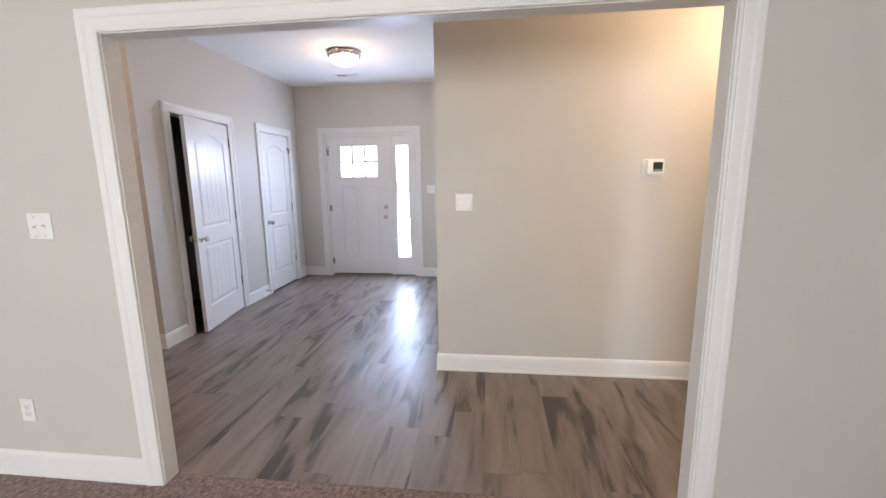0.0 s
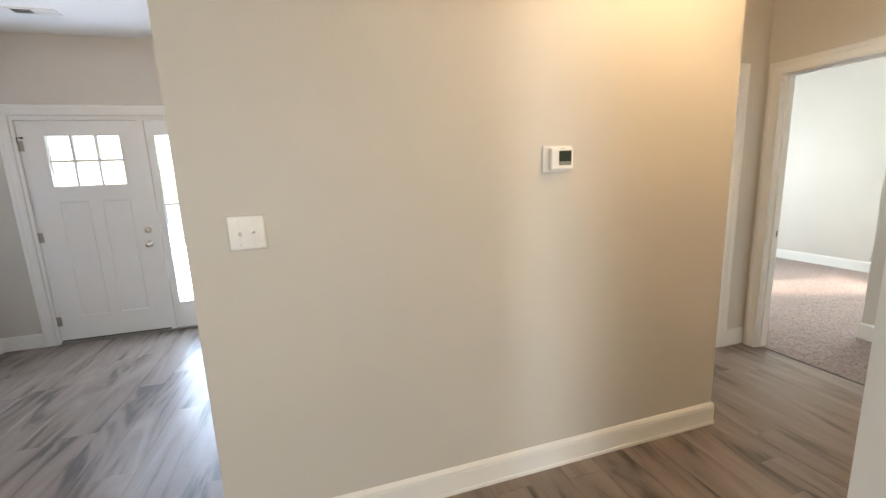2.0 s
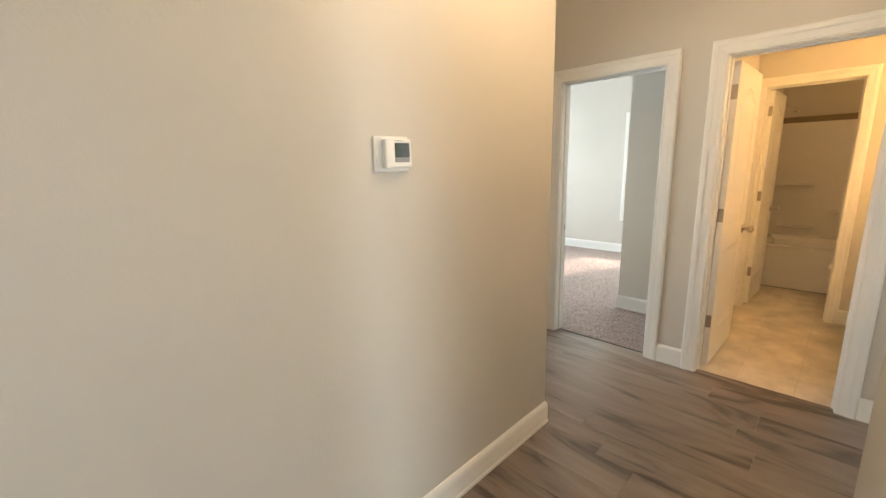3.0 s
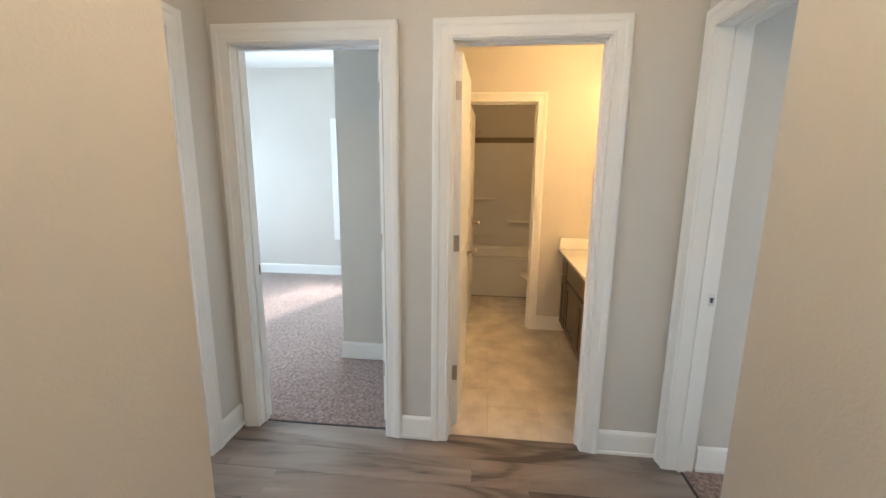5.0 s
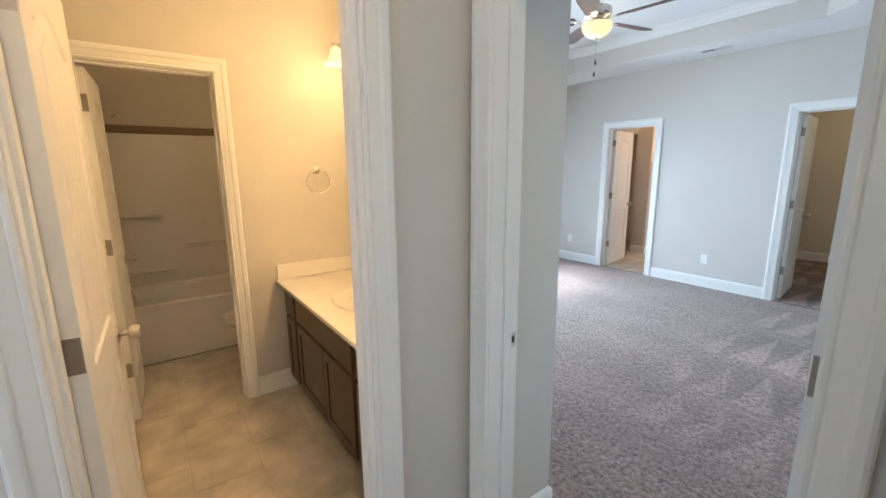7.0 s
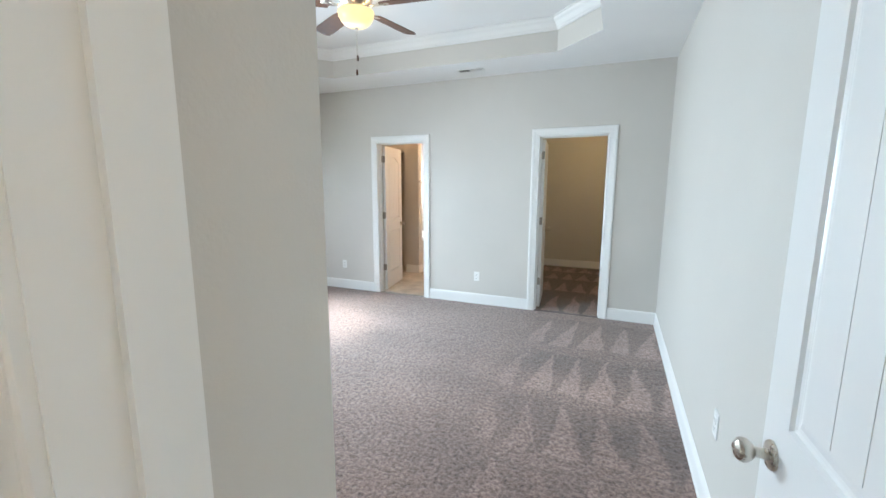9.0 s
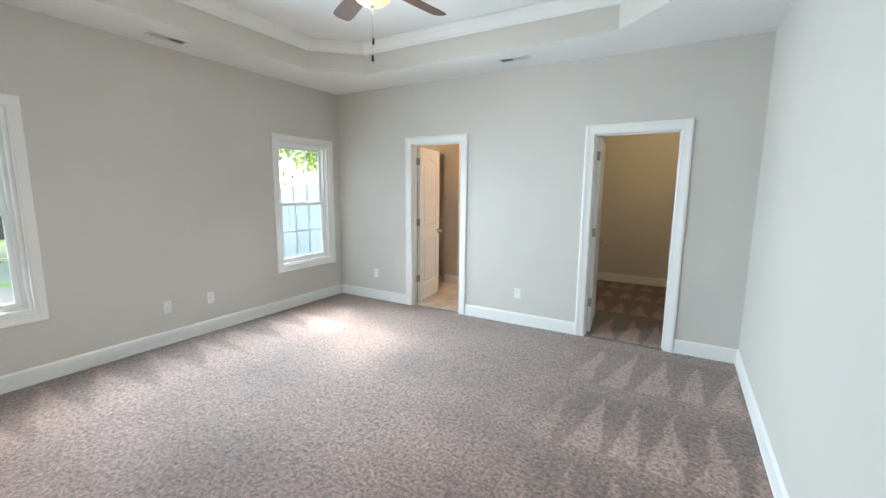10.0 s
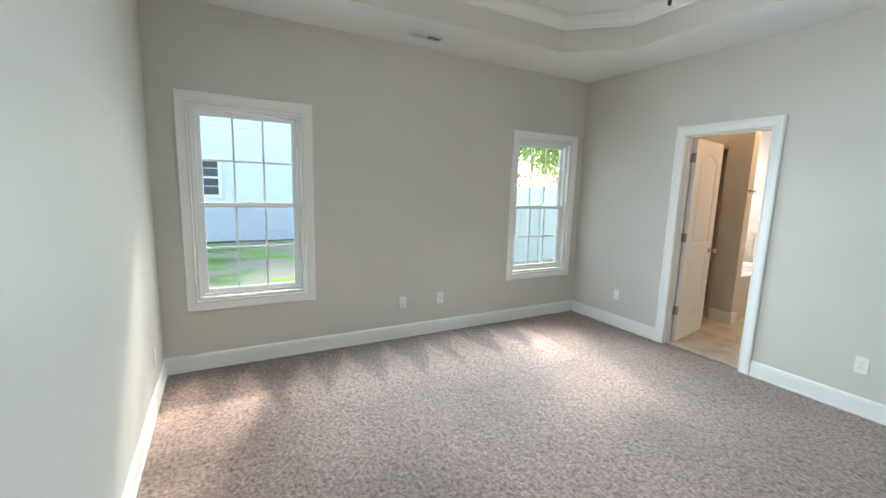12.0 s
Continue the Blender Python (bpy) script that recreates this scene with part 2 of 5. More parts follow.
def lathe(bm, profile, seg=24, m=None):
    """Turned round z from (radius, height) pairs."""
    rings = []
    for r, z in profile:
        if r < 1e-5:
            rings.append([bm.verts.new((0, 0, z))])
        else:
            rings.append([bm.verts.new((r * math.cos(2 * math.pi * i / seg), r * math.sin(2 * math.pi * i / seg), z)) for i in range(seg)])
    for a, b in zip(rings, rings[1:]):
        for i in range(seg):
            j = (i + 1) % seg
            f = [a[i % len(a)], a[j % len(a)], b[j % len(b)], b[i % len(b)]]
            f = list(dict.fromkeys(f))
            if len(f) > 2:
                bm.faces.new(f)
    if m is not None:
        bmesh.ops.transform(bm, matrix=m, verts=[v for r in rings for v in r])
    return bm


def turned(profile, seg=24, m=None):
    return lathe(bmesh.new(), profile, seg, m)


def tube(bm, pts, radius, seg=8, closed=False):
    pts = [Vector(p) for p in pts]
    rings = []
    n = len(pts)
    for i, p in enumerate(pts):
        a = pts[(i - 1) % n] if closed or i else p
        b = pts[(i + 1) % n] if closed or i < n - 1 else p
        d = (b - a).normalized()
        side = d.cross(Vector((0, 0, 1)))
        side = side.normalized() if side.length > 1e-4 else Vector((1, 0, 0))
        up = side.cross(d)
        rings.append([bm.verts.new(p + radius * (math.cos(2 * math.pi * k / seg) * side + math.sin(2 * math.pi * k / seg) * up)) for k in range(seg)])
    for i in range(n if closed else n - 1):
        a, b = rings[i], rings[(i + 1) % n]
        for k in range(seg):
            bm.faces.new((a[k], a[(k + 1) % seg], b[(k + 1) % seg], b[k]))
    if not closed:
        bm.faces.new(rings[0])
        bm.faces.new(rings[-1])
    return bm


def face_frame(origin, along, out):
    """Maps (along, up, out) of a wall face to the world: rows of a matrix."""
    o, u, n = Vector((*origin, 0)), Vector((*along, 0)), Vector((*out, 0))
    return Matrix(((u.x, 0, n.x, o.x), (u.y, 0, n.y, o.y), (0, 1, 0, 0), (0, 0, 0, 1)))


CASING = [(0, 0), (0, 0.011), (0.004, 0.014), (0.010, 0.014), (0.014, 0.011), (0.018, 0.013), (0.050, 0.017), (0.054, 0.020), (0.060, 0.0215), (0.078, 0.0215), (0.085, 0.018), (0.088, 0.012), (0.088, 0)]


FLATCASING = [(0, 0), (0, 0.011), (0.004, 0.015), (0.010, 0.016), (0.016, 0.013), (0.064, 0.018), (0.072, 0.019), (0.078, 0.016), (0.079, 0)]


def casing(name, f, u0, u1, z1, z0=None, scale=1.0, base=0.0, profile=None):
    """Moulded casing round an opening from u0 to u1, mitred. With z0 it goes round all four sides."""
    bm = bmesh.new()
    rings = []
    profile = profile or CASING
    corners = [(u0, base, -1, 0), (u0, z1, -1, 1), (u1, z1, 1, 1), (u1, base, 1, 0)]
    if z0 is not None:
        corners = [(u0, z0, -1, -1), (u0, z1, -1, 1), (u1, z1, 1, 1), (u1, z0, 1, -1)]
    for u, z, su, sz in corners:
        rings.append([bm.verts.new(f @ Vector((u + su * (w + 0.004) * scale, z + sz * (w + 0.004) * scale, d))) for w, d in profile])
    k = len(profile)
    for i in range(4 if z0 is not None else 3):
        a, b = rings[i], rings[(i + 1) % 4]
        for j in range(k - 1):
            bm.faces.new((a[j], a[j + 1], b[j + 1], b[j]))
        bm.faces.new((a[k - 1], a[0], b[0], b[k - 1]))
    if z0 is None:
        bm.faces.new(rings[0])
        bm.faces.new(rings[-1])
    return structure(name, bm, TRIM)


BASEB = [(0, 0), (0.017, 0), (0.017, 0.016), (0.013, 0.019), (0.013, 0.100), (0.011, 0.108), (0.013, 0.113), (0.008, 0.124), (0.004, 0.130), (0, 0.132)]


def baseboard(f, u0, u1, m0=0, m1=0):
    bm = bmesh.new()
    a = [bm.verts.new(f @ Vector((u0 - m0 * d, z, d))) for d, z in BASEB]
    b = [bm.verts.new(f @ Vector((u1 + m1 * d, z, d))) for d, z in BASEB]
    for j in range(len(BASEB) - 1):
        bm.faces.new((a[j], a[j + 1], b[j + 1], b[j]))
    bm.faces.new((a[-1], a[0], b[0], b[-1]))
    bm.faces.new(a)
    bm.faces.new(b)
    return structure("baseboard", bm, TRIM)


H = 2.755


def wall_x(name, y0, y1, x0, x1, holes=(), material=None, top=H):
    """A wall along x with openings (x0, x1, z0, z1)."""
    bm = bmesh.new()
    at = x0
    for a, b, za, zb in sorted(holes):
        box(bm, at, a, y0, y1, 0, top)
        if za > 0:
            box(bm, a, b, y0, y1, 0, za)
        box(bm, a, b, y0, y1, zb, top)
        at = b
    box(bm, at, x1, y0, y1, 0, top)
    bmesh.ops.remove_doubles(bm, verts=bm.verts, dist=0.0005)
    return structure(name, bm, material or WALL)


def wall_y(name, x0, x1, y0, y1, holes=(), material=None, top=H):
    bm = bmesh.new()
    at = y0
    for a, b, za, zb in sorted(holes):
        box(bm, x0, x1, at, a, 0, top)
        if za > 0:
            box(bm, x0, x1, a, b, 0, za)
        box(bm, x0, x1, a, b, zb, top)
        at = b
    box(bm, x0, x1, at, y1, 0, top)
    bmesh.ops.remove_doubles(bm, verts=bm.verts, dist=0.0005)
    return structure(name, bm, material or WALL)


DH = 2.04  # height of the door openings
J = 0.018  # thickness of a jamb


def jamb(f, u0, u1, depth, z1=DH, stop=None):
    """Lining of an opening; f is the face frame, the lining goes back by depth."""
    bm = bmesh.new()
    for a, b, za, zb in ((u0 - J, u0, 0, z1 + J), (u1, u1 + J, 0, z1 + J), (u0, u1, z1, z1 + J)):
        vs = box(bm, a, b, za, zb, -depth, 0)
        bmesh.ops.transform(bm, matrix=f, verts=vs)
    if stop is not None:
        for a, b, za, zb in ((u0, u0 + 0.011, 0, z1), (u1 - 0.011, u1, 0, z1), (u0 + 0.011, u1 - 0.011, z1 - 0.011, z1)):
            vs = box(bm, a, b, za, zb, -stop - 0.035, -stop)
            bmesh.ops.transform(bm, matrix=f, verts=vs)
    return structure("door_frame", bm, TRIM)


# ---------------------------------------------------------------- large structure
# opening between the living room and the foyer
OX0, OX1 = -1.505, 0.865
OH = 2.03
wall_x("wall_opening", 1.73, 1.81, -5.0, 2.135, [(OX0 - J, OX1 + J, 0, OH + J)])
wall_y("wall_master_west", 2.23, 2.345, -3.2, 1.48)
wall_y("wall_hall_corner", 2.135, 2.25, 1.48, 1.81)
MX0, MX1 = 2.395, 3.222
wall_x("wall_master_entry", 1.345, 1.48, 2.345, 3.32, [(MX0 - J, MX1 + J, 0, DH + J)])
BA0, BA1, BD0, BD1 = 1.875, 2.573, 2.92, 3.652
wall_y("wall_hall_east", 3.32, 3.435, 1.345, 7.2, [(BA0 - J, BA1 + J, 0, DH + J), (BD0 - J, BD1 + J, 0, DH + J)])
wall_x("wall_master_north", 1.105, 1.19, 3.24, 7.05)
wall_y("wall_stub", 3.24, 3.435, 1.19, 1.345)
NX0, NX1 = 2.28, 3.04
wall_x("wall_nook", 3.77, 3.885, 2.009, 3.32, [(NX0 - J, NX1 + J, 0, DH + J)])
wall_x("wall_thermostat", 3.04, 3.155, -0.335, 2.124)
wall_y("wall_foyer_east", -0.335, -0.22, 3.155, 6.02)
wall_y("wall_nook_west", 2.009, 2.124, 3.155, 3.77)
D10, D11, D20, D21 = 3.59, 4.39, 5.02, 5.72
wall_y("wall_foyer_west", -2.885, -2.77, 3.23, 6.02, [(D10 - J, D11 + J, 0, DH + J), (D20 - J, D21 + J, 0, DH + J)])
wall_x("wall_west_hall", 3.23, 3.345, -5.0, -2.885)
wall_y("wall_west_hall_end", -5.115, -5.0, 1.715, 3.365)
FX0, FX1, FH = -2.358, -1.028, 2.085
wall_x("wall_front", 6.02, 6.17, -4.2, 3.32, [(FX0, FX1, 0, FH), (0.9, 2.1, 0.75, 2.0)])
wall_x("wall_bedroom_north", 7.2, 7.35, 3.32, 6.84, [(4.3, 6.1, 0.6, 2.05)])
wall_y("wall_bedroom_east", 6.725, 6.84, 2.80, 7.2, [(3.62, 4.40, 0.586, 2.039)])
wall_x("wall_bath_north", 2.685, 2.80, 3.435, 6.84)
wall_y("wall_bedroom_closet", 4.23, 4.345, 2.80, 3.48)
wall_x("wall_bedroom_closet", 3.365, 3.48, 4.345, 6.725)
TX = 5.03
TD0, TD1 = 1.99, 2.60
wall_y("wall_bath_partition", TX, TX + 0.115, 1.19, 2.685, [(TD0 - J, TD1 + J, 0, DH + J)])
wall_y("wall_bath_east", 6.80, 6.915, 1.19, 2.685)
W1 = (0.052, 0.852, 0.566, 2.054)
W2 = (-2.992, -2.203, 0.556, 2.047)
W7 = (-6.0, -5.3, 1.15, 2.05)
wall_y("wall_master_east", 7.05, 7.20, -6.4, 1.19, [W7, W2, W1])
CX0, CX1, QX0, QX1 = 2.93, 3.655, 5.133, 5.816
wall_x("wall_master_south", -3.315, -3.2, 2.0, 7.05, [(CX0 - J, CX1 + J, 0, DH + J), (QX0 - J, QX1 + J, 0, DH + J)])
wall_x("wall_closet_back", -6.265, -6.15, 2.0, 4.7)
wall_y("wall_closet_west", 1.885, 2.0, -6.265, -3.2)
wall_y("wall_closet_east", 4.6, 4.715, -6.15, -3.315)
wall_x("wall_master_bath_back", -6.4, -6.285, 4.715, 7.05)
wall_x("wall_water_closet", -4.675, -4.56, 5.88, 6.12)
wall_x("wall_water_closet", -4.675, -4.56, 6.12, 7.05, [(6.14, 6.80, 0, 2.04)])
wall_y("wall_linen_side", 6.085, 6.14, -5.07, -4.675)
wall_x("wall_linen_back", -5.07, -5.0, 6.14, 7.05)
wall_x("wall_living_south", -4.115, -4.0, -4.115, 2.23, [(-3.4, 0.2, 0.6, 2.1)])
wall_y("wall_living_west", -4.115, -4.0, -4.0, 1.715)
wall_y("wall_living_east", 2.2, 2.229, -4.0, -3.2)
wall_y("wall_coat_closet", -4.2, -4.085, 3.365, 6.02)
wall_x("wall_coat_closet", 4.65, 4.765, -4.085, -2.885)

# ceilings
def poly_ceiling():
    """Flat ceiling with the octagonal hole of the tray."""
    bm = bmesh.new()
    x0, x1, y0, y1, z = -5.115, 7.35, -6.4, 7.35, H
    rects = [(x0, 2.345, y0, y1), (7.05, x1, y0, y1), (2.345, 7.05, y0, -3.2), (2.345, 7.05, 1.105, y1)]
    for a, b, c, d in rects:
        box(bm, a, b, c, d, z, z + 0.12)
    return structure("ceiling", bm, CEIL)


poly_ceiling()
TRAY = (3.00, 6.44, -2.585, 0.45, 0.42)


def octagon(d=0.0):
    x0, x1, y0, y1, c = TRAY
    x0, x1, y0, y1 = x0 + d, x1 - d, y0 + d, y1 - d
    c = c - d * 0.586
    return [(x0 + c, y0), (x1 - c, y0), (x1, y0 + c), (x1, y1 - c), (x1 - c, y1), (x0 + c, y1), (x0, y1 - c), (x0, y0 + c)]


TZ = H + 0.29


def tray_ceiling():
    bm = bmesh.new()
    low = [bm.verts.new((x, y, H)) for x, y in octagon()]
    high = [bm.verts.new((x, y, TZ)) for x, y in octagon()]
    c = [bm.verts.new(p) for p in ((2.345, -3.2, H), (7.05, -3.2, H), (7.05, 1.105, H), (2.345, 1.105, H))]
    bm.faces.new((c[0], c[1], low[1], low[0]))
    bm.faces.new((c[1], low[2], low[1]))
    bm.faces.new((c[1], c[2], low[3], low[2]))
    bm.faces.new((c[2], low[4], low[3]))
    bm.faces.new((c[2], c[3], low[5], low[4]))
    bm.faces.new((c[3], low[6], low[5]))
    bm.faces.new((c[3], c[0], low[7], low[6]))
    bm.faces.new((c[0], low[0], low[7]))
    bm.faces.new(high)
    structure("ceiling_tray", bm, CEIL)
    bm = bmesh.new()
    low = [bm.verts.new((x, y, H)) for x, y in octagon()]
    high = [bm.verts.new((x, y, TZ + 0.05)) for x, y in octagon()]
    lo2 = [bm.verts.new((x, y, H + 0.002)) for x, y in octagon(-0.04)]
    hi2 = [bm.verts.new((x, y, TZ + 0.05)) for x, y in octagon(-0.04)]
    for i in range(8):
        j = (i + 1) % 8
        bm.faces.new((low[i], low[j], high[j], high[i]))
        bm.faces.new((lo2[i], lo2[j], hi2[j], hi2[i]))
        bm.faces.new((low[i], low[j], lo2[j], lo2[i]))
        bm.faces.new((high[i], high[j], hi2[j], hi2[i]))
    structure("tray_riser", bm, WALL)
    # crown moulding round the top of the tray
    prof = [(0.0, -0.10), (0.012, -0.10), (0.016, -0.085), (0.030, -0.075), (0.055, -0.045), (0.075, -0.030), (0.085, -0.014), (0.10, -0.010), (0.10, -0.001)]
    bm = bmesh.new()
    rings = [[bm.verts.new((x, y, TZ + dz)) for x, y in octagon(d + 0.001)] for d, dz in prof]
    for a, b in zip(rings, rings[1:]):
        for i in range(8):
            j = (i + 1) % 8
            bm.faces.new((a[i], a[j], b[j], b[i]))
    structure("crown_moulding", bm, TRIM)
    bm = boxed(2.345, 7.05, -3.2, 1.105, TZ + 0.06, TZ + 0.16)
    structure("ceiling_roof", bm, CEIL)


tray_ceiling()

# floors
structure("floor_slab", boxed(-5.115, 7.3, -6.4, 7.35, -0.25, -0.03), SUBFLOOR)


def triangle_marks(x, y):
    """Nap left by the vacuum: saw-toothed strokes along the walls, in -1..1."""
    soft = 0.8 * noise.noise(Vector((x * 0.9 + y * 0.5, y * 1.9, 3.0)))
    v = soft
    if x < 3.75 and y < 0.2:
        for row, (base, length, w, lean) in enumerate(((-2.98, 0.80, 0.25, 0.10), (-1.98, 0.74, 0.23, 0.04), (-1.12, 0.60, 0.24, -0.06), (-0.42, 0.52, 0.25, 0.0))):
            s = (y - base) / length
            if 0 <= s < 1:
                u = (x - lean * s) / w + 0.37 * row
                k = math.floor(u)
                fx = (u - k) * 2 - 1
                wob = noise.noise(Vector((k * 3.1, base, 0)))
                wide = 0.80 + 0.35 * wob
                fade = min(1, max(0, (3.75 - x) * 2.5)) * (1.0, 1.0, 0.7, 0.5)[row]
                v = soft + (0.85 + 0.5 * wob if abs(fx) < s * wide else -0.45) * fade
    elif x > 5.9 and y > -2.2:
        w = 0.385
        u = (y + x * 0.12) / w
        k = math.floor(u)
        wob = noise.noise(Vector((k * 2.3, 7.0, 0)))
        fy = (u - k) * 2 - 1 + 0.25 * wob
        s = (6.97 - x) / (0.72 + 0.3 * wob)
        edge = min(1, max(-1, (s * 0.98 - abs(fy)) * 5))
        v = 0.45 * soft + (0.85 * edge if edge > 0 else 0.45 * edge) * min(1, max(0, (x - 5.9) * 2.5))
    return v


def closet_marks(x, y):
    w = 0.24
    k = math.floor(x / w)
    fx = (x / w - k) * 2 - 1
    for base, length in ((-6.1, 0.45), (-5.5, 0.45), (-4.85, 0.6), (-4.05, 0.8)):
        s = (y - base) / length
        if 0 <= s < 1:
            return 0.5 if abs(fx) < s * 0.85 else -1.3
    return -1.3


def carpet(name, x0, x1, y0, y1, step, marks=None, z=0.0):
    nx, ny = max(2, int((x1 - x0) / step)), max(2, int((y1 - y0) / step))
    xs, ys = np.linspace(x0, x1, nx + 1), np.linspace(y0, y1, ny + 1)
    gx, gy = np.meshgrid(xs, ys, indexing="ij")
    rng = np.random.default_rng(5)
    gz = z + rng.uniform(-0.004, 0.003, gx.shape) if step < 0.05 else np.full(gx.shape, z)
    gz[0, :] = gz[-1, :] = gz[:, 0] = gz[:, -1] = z - 0.004
    verts = np.stack([gx.ravel(), gy.ravel(), gz.ravel()], 1)
    idx = np.arange((nx + 1) * (ny + 1)).reshape(nx + 1, ny + 1)
    faces = np.stack([idx[:-1, :-1].ravel(), idx[1:, :-1].ravel(), idx[1:, 1:].ravel(), idx[:-1, 1:].ravel()], 1)
    me = bpy.data.meshes.new(name)
    me.from_pydata(verts.tolist(), [], faces.tolist())
    me.shade_smooth()
    me.materials.append(CARPET)
    at = me.attributes.new("nap", "FLOAT", "POINT")
    if marks:
        jx = np.array([noise.noise(Vector((x * 3, y * 3, 0))) for x, y in zip(verts[:, 0], verts[:, 1])]) * 0.05
        at.data.foreach_set("value", [marks(x + j, y + j) for (x, y, _), j in zip(verts, jx)])
    return tagged(new(name, me), kind="structure")


carpet("floor_carpet_master", 2.345, 7.05, -3.2, 1.105, 0.018, triangle_marks)
carpet("floor_carpet_master_entry", 2.345, 3.24, 1.105, 1.40, 0.018)
carpet("floor_carpet_closet", 2.0, 4.6, -6.15, -3.2, 0.02, closet_marks)
carpet("floor_carpet_bedroom", 3.37, 6.725, 2.80, 7.2, 0.025)
carpet("floor_carpet_living", -4.0, 2.2, -4.0, 1.812, 0.022)
carpet("floor_carpet_guest", -0.22, 3.32, 3.84, 6.02, 0.1)

# ---------------------------------------------------------------- trim
living = face_frame((0, 1.73), (1, 0), (0, -1))
foyer_s = face_frame((0, 1.81), (-1, 0), (0, 1))
casing("trim_opening", living, OX0, OX1, OH)
jamb(living, OX0, OX1, 0.082, OH)
baseboard(living, -4.0, OX0 - 0.092, -1, 0)
baseboard(living, OX1 + 0.092, 2.135, 0, -1)
baseboard(foyer_s, -OX0 + 0.02, 5.0)
baseboard(foyer_s, -2.25, -OX1 - 0.02, 1, 0)
baseboard(face_frame((2.25, 0), (0, 1), (1, 0)), 1.50, 1.81, 0, 1)
thermo_f = face_frame((0, 3.04), (1, 0), (0, -1))
baseboard(thermo_f, -0.335, 2.124, 1, 1)
foyer_e = face_frame((-0.335, 0), (0, -1), (-1, 0))
baseboard(foyer_e, -6.02, -3.04, -1, 1)
nook_w = face_frame((2.124, 0), (0, 1), (1, 0))
baseboard(nook_w, 3.04, 3.77, 1, -1)
foyer_w = face_frame((-2.77, 0), (0, 1), (1, 0))
for a, b, m0, m1 in ((3.23, D10 - 0.092, 1, 0), (D11 + 0.092, D20 - 0.092, 0, 0), (D21 + 0.092, 6.02, 0, -1)):
    baseboard(foyer_w, a, b, m0, m1)
casing("trim_door", foyer_w, D10, D11, DH)
casing("trim_door", foyer_w, D20, D21, DH)
jamb(foyer_w, D10, D11, 0.115, stop=0.04)
jamb(foyer_w, D20, D21, 0.115, stop=0.04)
west_n = face_frame((0, 3.23), (1, 0), (0, -1))
baseboard(west_n, -5.0, -2.77, 0, 1)
front = face_frame((0, 6.02), (1, 0), (0, -1))
baseboard(front, -2.77, FX0 - 0.092, -1, 0)
baseboard(front, FX1 + 0.092, -0.335, 0, -1)
casing("trim_front_door", front, FX0, FX1, FH)
hall_e = face_frame((3.32, 0), (0, -1), (-1, 0))
casing("trim_door", hall_e, -BA1, -BA0, DH)
casing("trim_door", hall_e, -BD1, -BD0, DH)
jamb(hall_e, -BA1, -BA0, 0.115, stop=0.04)
jamb(hall_e, -BD1, -BD0, 0.115, stop=0.04)
baseboard(hall_e, -BD0 + 0.092, -BA1 - 0.092)
baseboard(hall_e, -BA0 + 0.092, -1.48, 0, 0)
hall_s = face_frame((0, 1.48), (-1, 0), (0, 1))
casing("trim_door", hall_s, -MX1, -MX0, DH, scale=0.92)
jamb(hall_s, -MX1, -MX0, 0.135, stop=0.06)
stub = face_frame((3.24, 0), (0, -1), (-1, 0))
baseboard(stub, -1.33, -1.105, 0, 1)
nook_f = face_frame((0, 3.77), (1, 0), (0, -1))
casing("trim_door", nook_f, NX0, NX1, DH)
jamb(nook_f, NX0, NX1, 0.115, stop=0.04)
baseboard(nook_f, NX1 + 0.092, 3.32)
master_n = face_frame((0, 1.105), (1, 0), (0, -1))
baseboard(master_n, 3.24, 7.05, 1, -1)
master_e = face_frame((7.05, 0), (0, -1), (-1, 0))
baseboard(master_e, -1.105, 3.2, -1, -1)
master_s = face_frame((0, -3.2), (-1, 0), (0, 1))
for a, b in ((-7.05, -QX1 - 0.092), (-QX0 + 0.092, -CX1 - 0.092), (-CX0 + 0.092, -2.345)):
    baseboard(master_s, a, b)
casing("trim_door", master_s, -CX1, -CX0, DH)
casing("trim_door", master_s, -QX1, -QX0, DH)
jamb(master_s, -CX1, -CX0, 0.115, stop=0.04)
jamb(master_s, -QX1, -QX0, 0.115, stop=0.04)
master_w = face_frame((2.345, 0), (0, 1), (1, 0))
baseboard(master_w, -3.2, 1.345, -1, -1)
closet_b = face_frame((0, -6.15), (-1, 0), (0, 1))
baseboard(closet_b, -4.6, -2.0)
bath_p = face_frame((TX, 0), (0, -1), (-1, 0))
casing("trim_door", bath_p, -TD1, -TD0, DH, scale=0.85)
jamb(bath_p, -TD1, -TD0, 0.115, stop=0.04)
baseboard(bath_p, -TD0 + 0.075, -1.19)
bed_c = face_frame((4.23, 0), (0, -1), (-1, 0))
baseboard(bed_c, -3.48, -2.80, 1, 0)
bed_c2 = face_frame((0, 3.48), (-1, 0), (0, 1))
baseboard(bed_c2, -6.725, -4.23, 0, 1)
bed_e = face_frame((6.725, 0), (0, -1), (-1, 0))
baseboard(bed_e, -7.2, -3.48)

# ---------------------------------------------------------------- doors


def panel_loop(a, b, z0, z1, rise, d, y, n=12):
    """Outline of a door panel inset by d, at depth y."""
    pts = [(a + d, y, z0 + d), (b - d, y, z0 + d)]
    cx, hw = (a + b) / 2, (b - a) / 2 - d
    for i in range(n + 1):
        s = 1 - 2 * i / n
        k = max(0.0, 1 - abs(s) / 0.92)
        up = rise * (math.sin(min(1, k * 1.05) * math.pi / 2) ** 1.1 if rise else 0)
        pts.append((cx + hw * s, y, z1 - d + up))
    return pts


